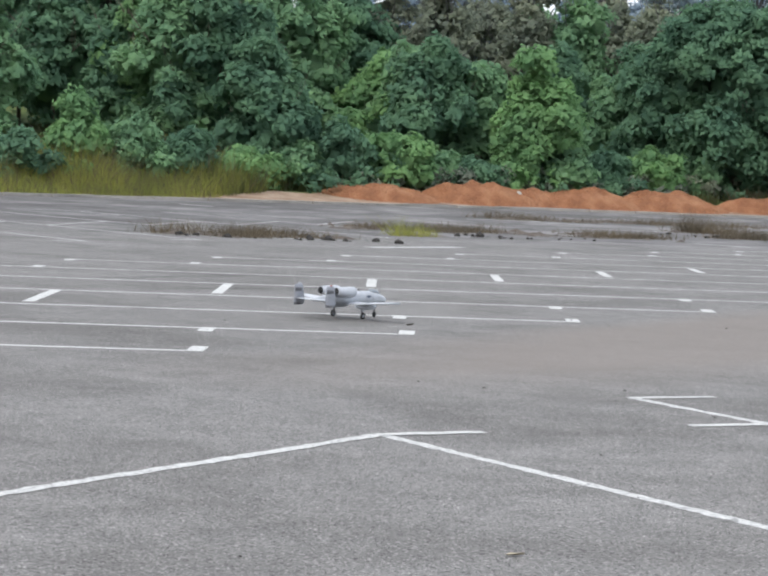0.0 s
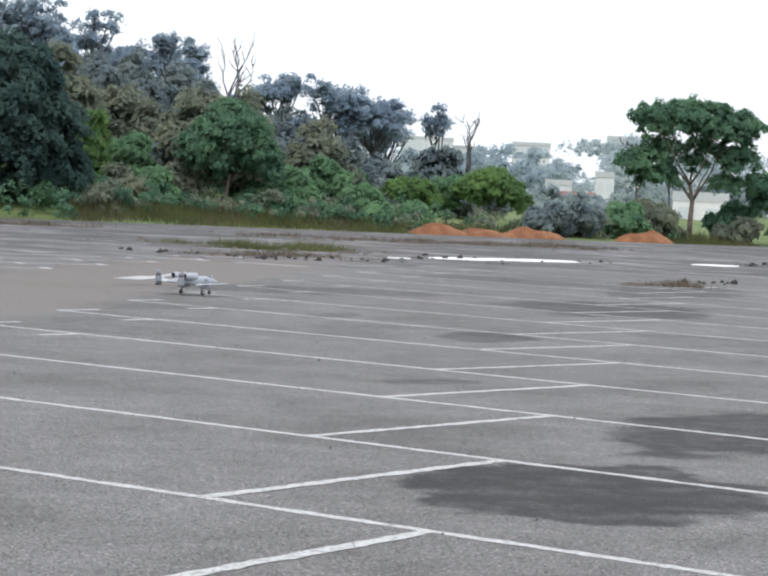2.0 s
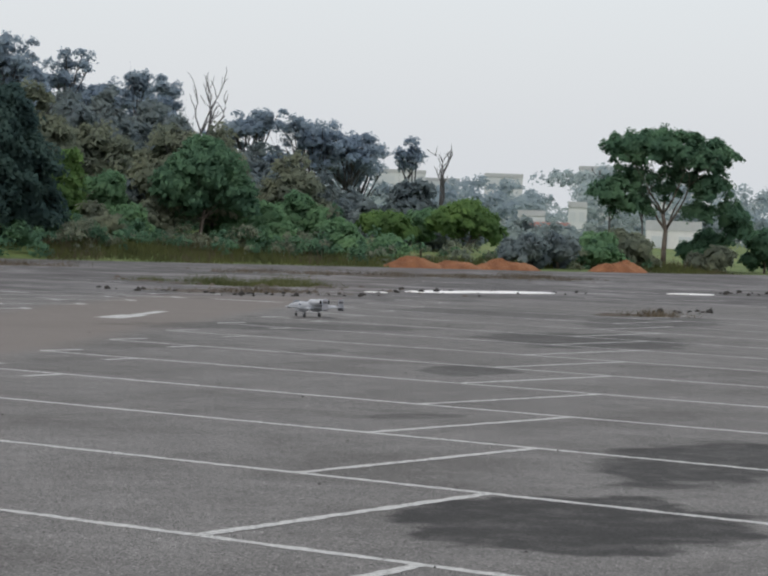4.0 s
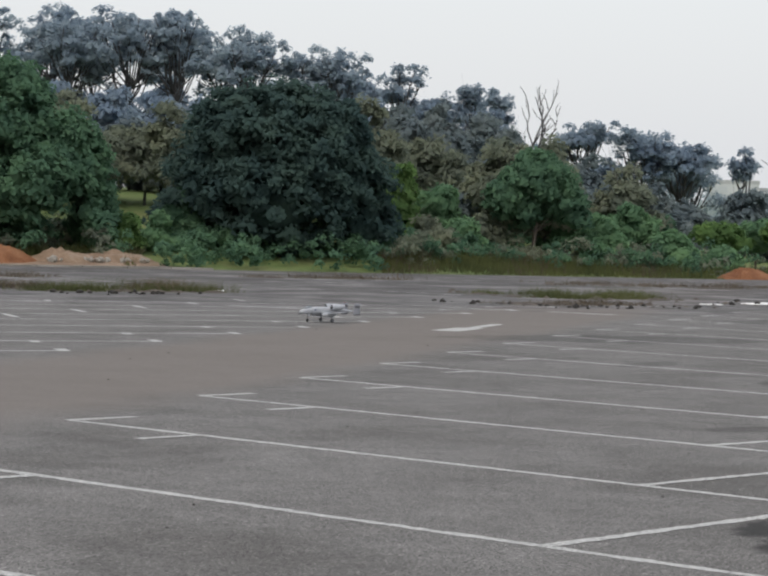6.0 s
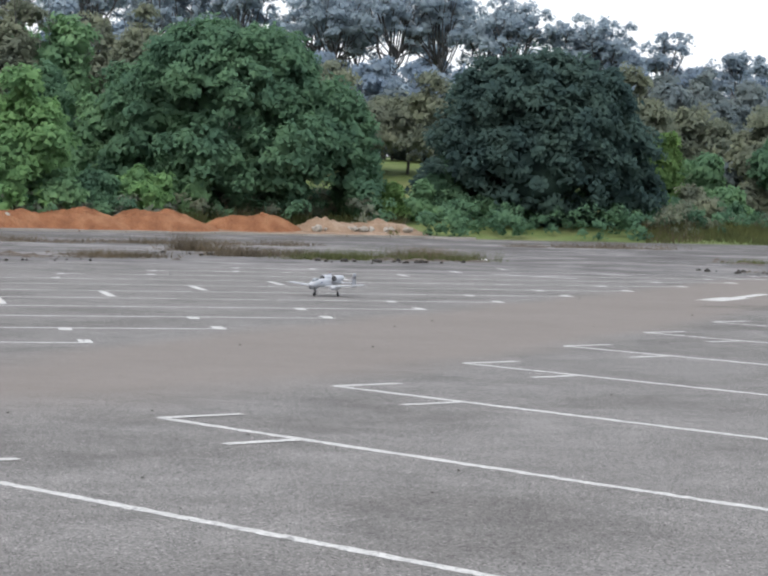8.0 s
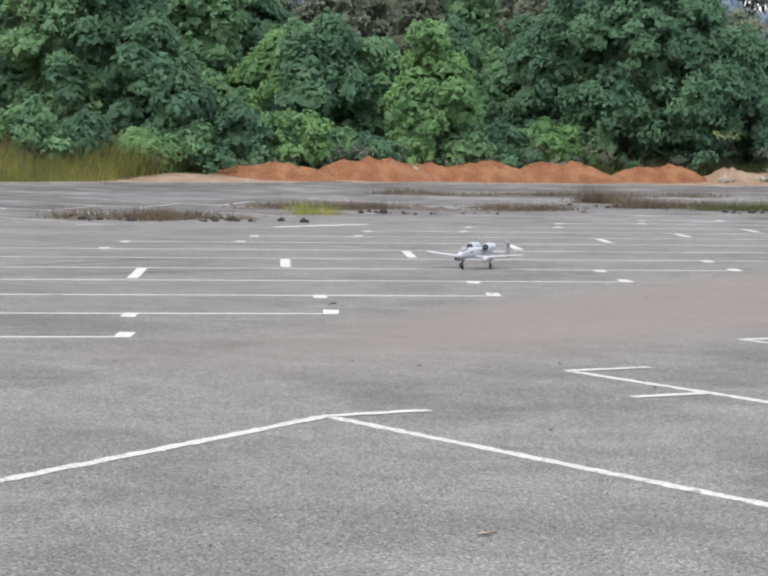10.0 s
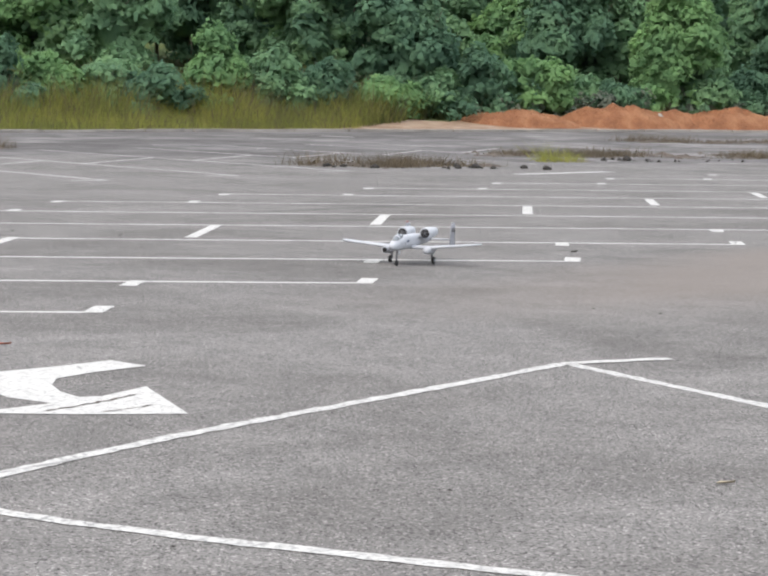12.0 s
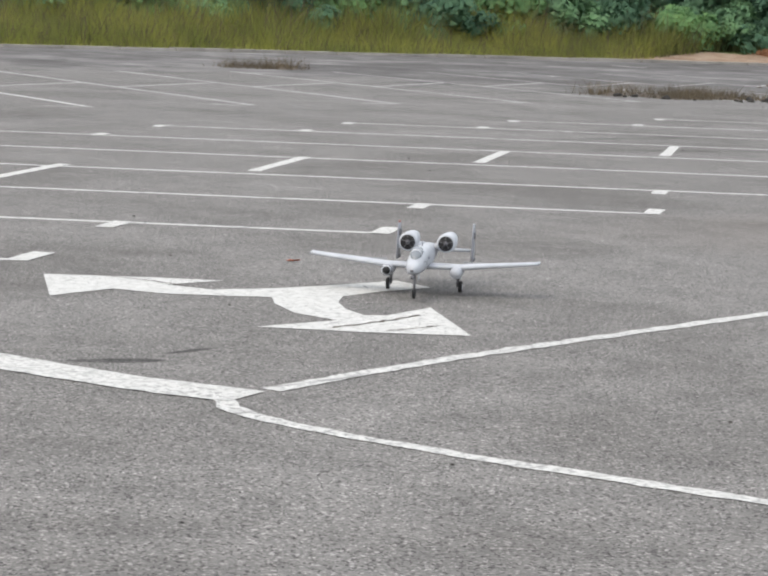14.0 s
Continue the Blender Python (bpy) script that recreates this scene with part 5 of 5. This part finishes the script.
# ---- buildings far off on the open side ----
def far_building(x, y, w, d, h, z, wall, roof, label, storeys, turn=0, pitched=False):
    root = thing("building", x, y, z, label, "building", "far buildings", turn)
    bm = bmesh.new()
    bmesh.ops.create_cube(bm, size=1, matrix=Matrix.Translation((0, 0, h / 2 - 1)) @ Matrix.Diagonal((w, d, h + 2, 1)))
    part("wall", bm, wall, root, smooth=False)
    bm = bmesh.new()
    if pitched:
        v = [bm.verts.new(c) for c in ((-w * .55, -d * .6, h), (w * .55, -d * .6, h), (w * .55, d * .6, h), (-w * .55, d * .6, h), (-w * .45, 0, h + d * .25), (w * .45, 0, h + d * .25))]
        for f in ((0, 1, 5, 4), (1, 2, 5), (2, 3, 4, 5), (3, 0, 4), (3, 2, 1, 0)):
            bm.faces.new([v[i] for i in f])
    else:
        bmesh.ops.create_cube(bm, size=1, matrix=Matrix.Translation((0, 0, h + 0.3)) @ Matrix.Diagonal((w * 1.02, d * 1.02, 0.6, 1)))
    part("roof", bm, roof, root, smooth=False)
    glass, nt, b = nodes_of("far_window_glass", 0.3, 0.5)
    # glass lightened towards the sky tone to imitate haze
    b.inputs["Base Color"].default_value = (0.5, 0.54, 0.57, 1)
    n = max(2, int(w / 3.5))
    for s in range(storeys):
        for i in range(n):
            bm = bmesh.new()
            bmesh.ops.create_cube(bm, size=1, matrix=Matrix.Translation(((i + 0.5) / n * w - w / 2, -d / 2, (s + 0.55) * h / storeys)) @ Matrix.Diagonal((w / n * 0.6, 0.12, h / storeys * 0.45, 1)))
            part("window", bm, glass, root, smooth=False)


# Haze over the far blocks is painted into this wall colour.
WALL_PALE = rough_material("haze_tinted_render", [(0.3, (0.527, 0.559, 0.583)), (0.7, (0.595, 0.619, 0.635))], 0.3)
WALL_WHITE = rough_material("white_painted_wall", [(0.3, (0.55, 0.56, 0.57)), (0.7, (0.7, 0.71, 0.71))], 0.5)
ROOF_RED = rough_material("faded_red_roof_tiles", [(0.3, (0.25, 0.12, 0.1)), (0.7, (0.34, 0.18, 0.15))], 0.8)
ROOF_GREY = rough_material("pale_grey_roof", [(0.3, (0.4, 0.42, 0.44)), (0.7, (0.5, 0.52, 0.54))], 0.5)


def at_bearing(deg, r):
    return math.sin(radians(deg)) * r, math.cos(radians(deg)) * r


for deg, r, w, h, z, pitched, label in ((11.8, 420, 9, 11.5, 0, False, "tall apartment block far off, walls tinted pale for haze"), (12.7, 430, 8, 10.5, 0, False, "tall apartment block far off, walls tinted pale for haze"), (16.9, 400, 11, 12.6, 0, False, "long apartment block far off, walls tinted pale for haze"), (18.4, 390, 7, 11.5, 0, False, "apartment block far off, walls tinted pale for haze"), (14.3, 380, 6, 10.4, 0, False, "block on the far hillside, walls tinted pale for haze"), (15.0, 270, 3, 3.6, 0, False, "low pale hall on the far hillside"), (16.1, 262, 2.0, 4.6, 0, False, "small white house on the far hillside")):
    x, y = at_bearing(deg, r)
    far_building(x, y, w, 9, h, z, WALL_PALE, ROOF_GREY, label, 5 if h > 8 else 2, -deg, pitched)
x, y = at_bearing(15.3, 190)
far_building(x, y, 4.5, 4, 1.3, 0.2, WALL_WHITE, ROOF_RED, "low house with a faded red roof", 1, -16, True)
x, y = at_bearing(18.4, 150)
far_building(x, y, 3.4, 3, 1.6, 0.4, WALL_WHITE, ROOF_GREY, "low white house behind the trees", 1, -18)


# ---- the model jet ----
def paint_grey(name, c, rough=0.45):
    m, nt, b = nodes_of(name, rough, 0.4)
    v = noise_at(nt, 14.0, 4.0)
    col = ramp(nt, v, [(0.3, tuple(k * 0.86 for k in c)), (0.7, tuple(min(1, k * 1.06) for k in c))])
    nt.links.new(col, b.inputs["Base Color"])
    return m


JET_GREY = paint_grey("pale_grey_foam_paint", (0.41, 0.43, 0.465))
JET_FIN = paint_grey("grey_fin_paint", (0.27, 0.28, 0.31))
JET_DARK = paint_grey("dark_grey_marking", (0.09, 0.09, 0.10))
JET_MID = paint_grey("mid_grey_marking", (0.26, 0.28, 0.31))
JET_BLACK = paint_grey("black_rubber_and_duct_shade", (0.015, 0.015, 0.016), 0.8)
JET_RED = paint_grey("red_tip_light", (0.3, 0.08, 0.06))
JET_BLUE = paint_grey("dark_blue_marking", (0.09, 0.11, 0.16))
JET_METAL = paint_grey("dark_grey_strut", (0.13, 0.13, 0.14), 0.45)
JET_GLASS, _nt, _b = nodes_of("canopy_glass", 0.12, 0.8)
_b.inputs["Base Color"].default_value = (0.16, 0.18, 0.2, 1)


LIFT = 0.021  # how far the airframe stands above the lowest setting of the legs


def loft(sections, sides=16, power=2.4):
    """A body of rounded-square rings: (y, x, z, half width, half height)."""
    bm = bmesh.new()
    rings = []
    for y, x, z, w, h in sections:
        ring = []
        for k in range(sides):
            a = 2 * math.pi * k / sides
            c, s = math.cos(a), math.sin(a)
            ring.append(bm.verts.new((x + math.copysign(abs(c) ** (2 / power), c) * w, y, z + LIFT + math.copysign(abs(s) ** (2 / power), s) * h)))
        rings.append(ring)
    for a, b in zip(rings, rings[1:]):
        for k in range(sides):
            bm.faces.new((a[k], a[(k + 1) % sides], b[(k + 1) % sides], b[k]))
    bm.faces.new(rings[0])
    bm.faces.new(rings[-1][::-1])
    bmesh.ops.recalc_face_normals(bm, faces=bm.faces)
    return bm


def aerofoil(stations, upright=False):
    """A lifting surface through stations (span, y of leading edge, chord, height, thickness)."""
    bm = bmesh.new()
    prof = [(0, 0), (0.08, 0.5), (0.3, 0.6), (0.65, 0.4), (1, 0.05), (1, -0.05), (0.65, -0.3), (0.3, -0.4), (0.08, -0.35)]
    rings = []
    for s, y, c, z, t in stations:
        rings.append([bm.verts.new((z + b * t, y - a * c, s + LIFT) if upright else (s, y - a * c, z + LIFT + b * t)) for a, b in prof])
    n = len(prof)
    for a, b in zip(rings, rings[1:]):
        for k in range(n):
            bm.faces.new((a[k], a[(k + 1) % n], b[(k + 1) % n], b[k]))
    bm.faces.new(rings[0])
    bm.faces.new(rings[-1][::-1])
    bmesh.ops.recalc_face_normals(bm, faces=bm.faces)
    return bm


def disc_wheel(x, y, r, w):
    bm = bmesh.new()
    n = 20
    prof = [(-w / 2, r * 0.55), (-w / 2, r * 0.88), (-w * 0.3, r), (w * 0.3, r), (w / 2, r * 0.88), (w / 2, r * 0.55)]
    rings = [[bm.verts.new((x + a, y + math.cos(2 * math.pi * k / n) * q, r + math.sin(2 * math.pi * k / n) * q)) for k in range(n)] for a, q in prof]
    for a, b in zip(rings, rings[1:]):
        for k in range(n):
            bm.faces.new((a[k], a[(k + 1) % n], b[(k + 1) % n], b[k]))
    bm.faces.new(rings[0])
    bm.faces.new(rings[-1][::-1])
    bmesh.ops.recalc_face_normals(bm, faces=bm.faces)
    return bm


def hub(x, y, r, w):
    bm = bmesh.new()
    bmesh.ops.create_cone(bm, cap_ends=True, segments=14, radius1=r * 0.5, radius2=r * 0.5, depth=w * 1.1, matrix=Matrix.Translation((x, y, r)) @ Matrix.Rotation(radians(90), 4, "Y"))
    return bm


def box(c, s):
    bm = bmesh.new()
    bmesh.ops.create_cube(bm, size=1, matrix=Matrix.Translation((c[0], c[1], c[2] + LIFT)) @ Matrix.Diagonal((*s, 1)))
    bmesh.ops.bevel(bm, geom=bm.edges[:], offset=min(s) * 0.25, segments=1, affect="EDGES")
    return bm


def rod(p, q, r0, r1):
    bm = bmesh.new()
    tube(bm, [p, ((p[0] + q[0]) / 2, (p[1] + q[1]) / 2, (p[2] + q[2]) / 2), q], [r0, (r0 + r1) / 2, r1], 9)
    return bm


def star_disc(x, y, z, side):
    """A round badge with side bars on the fuselage's flank."""
    bm = bmesh.new()
    n = 16
    bm.faces.new([bm.verts.new((x, y + math.cos(2 * math.pi * k / n) * 0.014, z + LIFT + math.sin(2 * math.pi * k / n) * 0.014)) for k in range(n)])
    for d in (-0.021, 0.021):
        bm.faces.new([bm.verts.new((x, y + d + a, z + LIFT + b)) for a, b in ((-0.009, -0.006), (0.009, -0.006), (0.009, 0.006), (-0.009, 0.006))])
    return bm


def model_jet():
    jet = thing("model_jet", 0, 0, 0, "pale grey radio-controlled model of a twin-engined attack jet", "model aircraft")
    body = part("fuselage", loft([(0.475, 0, 0.128, 0.006, 0.006), (0.465, 0, 0.130, 0.018, 0.018), (0.44, 0, 0.134, 0.030, 0.029), (0.39, 0, 0.141, 0.039, 0.040), (0.32, 0, 0.150, 0.043, 0.051), (0.24, 0, 0.155, 0.044, 0.057), (0.12, 0, 0.156, 0.044, 0.056), (0.0, 0, 0.157, 0.044, 0.054), (-0.12, 0, 0.159, 0.042, 0.049), (-0.23, 0, 0.156, 0.034, 0.039), (-0.34, 0, 0.150, 0.022, 0.026), (-0.44, 0, 0.148, 0.014, 0.014), (-0.47, 0, 0.147, 0.006, 0.007)], 20), JET_GREY, jet)
    part("gun_barrel", rod((-0.004, 0.44, 0.122), (-0.004, 0.505, 0.119), 0.008, 0.007), JET_DARK, body, "dark gun barrel under the nose")
    part("nose_marking", box((0, 0.478, 0.128), (0.016, 0.01, 0.008)), JET_DARK, body)
    for s in (-1, 1):
        part("badge", star_disc(s * 0.0452, 0.215, 0.165, s), JET_BLUE, body, "dark blue round badge")
        part("panel_marking", box((s * 0.043, 0.345, 0.16), (0.004, 0.03, 0.004)), JET_MID, body)
        part("hatch", box((s * 0.0445, 0.27, 0.15), (0.002, 0.012, 0.016)), JET_MID, body)
    canopy = part("canopy", loft([(0.405, 0, 0.176, 0.006, 0.004), (0.385, 0, 0.182, 0.020, 0.015), (0.35, 0, 0.193, 0.028, 0.025), (0.31, 0, 0.200, 0.029, 0.028), (0.27, 0, 0.202, 0.025, 0.022), (0.235, 0, 0.203, 0.012, 0.009)], 16, 2.0), JET_GLASS, jet, "clear bubble canopy")
    part("windscreen_frame", loft([(0.357, 0, 0.192, 0.0287, 0.0262), (0.351, 0, 0.193, 0.0292, 0.0266)], 16, 2.0), JET_GREY, canopy)
    part("antenna", box((0, 0.13, 0.222), (0.003, 0.016, 0.02)), JET_DARK, jet)
    wing = part("wing", aerofoil([(-0.56, 0.055, 0.105, 0.144, 0.013), (-0.545, 0.070, 0.125, 0.142, 0.016), (-0.175, 0.110, 0.19, 0.108, 0.026), (0, 0.110, 0.19, 0.108, 0.028), (0.175, 0.110, 0.19, 0.108, 0.026), (0.545, 0.070, 0.125, 0.142, 0.016), (0.56, 0.055, 0.105, 0.144, 0.013)]), JET_GREY, jet)
    for s in (-1, 1):
        part("wing_tip", box((s * 0.5595, 0.008, 0.144), (0.006, 0.10, 0.012)), JET_GREY, wing)
        part("flap_gap", box((s * 0.30, -0.027, 0.126), (0.22, 0.003, 0.004)), JET_MID, wing)
        pod = part("gear_pod", loft([(0.165, s * 0.168, 0.089, 0.010, 0.010), (0.155, s * 0.168, 0.089, 0.025, 0.025), (0.10, s * 0.168, 0.089, 0.030, 0.032), (0.0, s * 0.168, 0.089, 0.028, 0.030), (-0.08, s * 0.168, 0.096, 0.012, 0.014)], 14, 2.0), JET_GREY, jet)
        if s > 0:
            part("pod_nose", loft([(0.171, s * 0.168, 0.089, 0.012, 0.012), (0.145, s * 0.168, 0.089, 0.0275, 0.0275)], 14, 2.0), JET_BLACK, pod, "black pod nose")
        leg = part("main_leg", rod((s * 0.165, 0.0, 0.115), (s * 0.165, 0.0, 0.028), 0.009, 0.007), JET_METAL, jet)
        part("leg_door", box((s * 0.178, 0.005, 0.068), (0.004, 0.030, 0.042)), JET_GREY, leg)
        part("hub_cap", hub(s * 0.165 + s * 0.014, 0, 0.029, 0.018), JET_MID, leg, "pale round hub cap")
        part("wheel", disc_wheel(s * 0.165 + s * 0.014, 0, 0.029, 0.017), JET_BLACK, leg, "black rubber tyre")
        # engine pod with fan; black discs imitate the shade inside intake and exhaust
        ex, ez = s * 0.094, 0.212
        nac = part("engine_pod", loft([(-0.035, ex, ez, 0.040, 0.040), (-0.045, ex, ez, 0.045, 0.045), (-0.08, ex, ez, 0.0475, 0.0475), (-0.15, ex, ez, 0.046, 0.046), (-0.22, ex, ez + 0.004, 0.039, 0.039), (-0.255, ex, ez + 0.007, 0.033, 0.033)], 22, 2.0), JET_GREY, jet)
        part("intake", loft([(-0.0335, ex, ez, 0.0365, 0.0365), (-0.0355, ex, ez, 0.037, 0.037)], 22, 2.0), JET_BLACK, nac, "black disc standing in for the shaded intake opening")
        part("fan_hub", loft([(-0.022, ex, ez, 0.003, 0.003), (-0.028, ex, ez, 0.009, 0.009), (-0.0345, ex, ez, 0.012, 0.012)], 12, 2.0), JET_DARK, nac)
        for k in range(5):
            a = 2 * math.pi * k / 5 + 0.3
            part("fan_blade", rod((ex + math.cos(a) * 0.011, -0.0325, ez + LIFT + math.sin(a) * 0.011), (ex + math.cos(a) * 0.034, -0.0325, ez + LIFT + math.sin(a) * 0.034), 0.0016, 0.002), JET_DARK, nac)
        part("exhaust", loft([(-0.254, ex, ez + 0.007, 0.0305, 0.0305), (-0.2575, ex, ez + 0.007, 0.030, 0.030)], 22, 2.0), JET_BLACK, nac, "black disc standing in for the shaded exhaust opening")
        part("engine_pylon", loft([(-0.06, s * 0.052, 0.192, 0.022, 0.010), (-0.15, s * 0.052, 0.192, 0.024, 0.016), (-0.24, s * 0.048, 0.190, 0.020, 0.008)], 12), JET_GREY, jet)
        fin = part("fin", aerofoil([(0.090, -0.375, 0.105, s * 0.19, 0.010), (0.115, -0.352, 0.135, s * 0.19, 0.012), (0.25, -0.375, 0.105, s * 0.19, 0.010), (0.272, -0.387, 0.085, s * 0.19, 0.007)], True), JET_FIN, jet)
        part("fin_band", box((s * 0.19, -0.430, 0.222), (0.0135, 0.085, 0.034)), JET_DARK, fin, "dark marking band on the fin")
        part("fin_code", box((s * 0.19, -0.425, 0.178), (0.0140, 0.05, 0.012)), JET_MID, fin)
        part("fin_foot", box((s * 0.19, -0.440, 0.100), (0.0135, 0.075, 0.018)), JET_DARK, fin)
        part("tip_light", box((s * 0.19, -0.420, 0.276), (0.010, 0.03, 0.010)), JET_RED if s > 0 else JET_GREY, fin)
    part("tailplane", aerofoil([(-0.192, -0.375, 0.10, 0.146, 0.012), (0, -0.362, 0.125, 0.146, 0.016), (0.192, -0.375, 0.10, 0.146, 0.012)]), JET_GREY, jet)
    leg = part("nose_leg", rod((0.006, 0.325, 0.135), (0.006, 0.33, 0.024), 0.0085, 0.0065), JET_METAL, jet)
    part("wheel", disc_wheel(0.006, 0.33, 0.024, 0.014), JET_BLACK, leg, "black rubber tyre")
    part("leg_door", box((-0.012, 0.318, 0.085), (0.003, 0.03, 0.035)), JET_GREY, leg)
    return jet


JET = model_jet()


def on_ground(x, y, heading):
    return pose(x, y, 0.006, 0, 0, -heading)


def motions():
    walk(JET, [
        (0.0, on_ground(-5.46, 19.69, 27.5)), (0.5, on_ground(-3.42, 23.14, 37.5)), (0.9, on_ground(-1.52, 25.37, 46)),
        (1.2, on_ground(-0.08, 27.10, 47)), (1.5, on_ground(1.30, 28.45, 49)), (1.8, on_ground(2.59, 29.58, 48)),
        (2.0, on_ground(3.45, 30.15, 47.5)), (2.2, on_ground(4.25, 30.85, 46)), (2.6, on_ground(5.60, 32.30, 35)),
        (3.0, on_ground(6.45, 33.90, 12)), (3.4, on_ground(6.72, 35.30, 350)), (3.8, on_ground(6.55, 36.30, 330)),
        (4.3, on_ground(5.95, 37.00, 306)), (4.6, on_ground(5.31, 36.80, 292)), (5.0, on_ground(4.23, 36.20, 274)),
        (5.5, on_ground(2.87, 36.90, 266)), (6.0, on_ground(1.35, 36.45, 243)), (6.5, on_ground(0.09, 35.64, 222)),
        (7.0, on_ground(-0.80, 34.55, 213)), (7.5, on_ground(-1.60, 33.40, 209)), (8.0, on_ground(-2.37, 32.10, 205)),
        (8.5, on_ground(-3.07, 30.60, 202)), (9.0, on_ground(-3.68, 28.93, 199)), (9.8, on_ground(-4.50, 26.10, 195)),
        (10.6, on_ground(-5.10, 23.05, 190)), (11.3, on_ground(-5.48, 20.24, 187)), (11.5, on_ground(-5.56, 19.42, 185.8)),
        (12.0, on_ground(-5.63, 17.40, 182)), (12.5, on_ground(-5.60, 15.41, 175)), (13.0, on_ground(-5.405, 13.55, 170.5)),
        (13.5, on_ground(-5.10, 11.90, 166.5)), (14.0, on_ground(-4.74, 10.27, 163))])


motions()
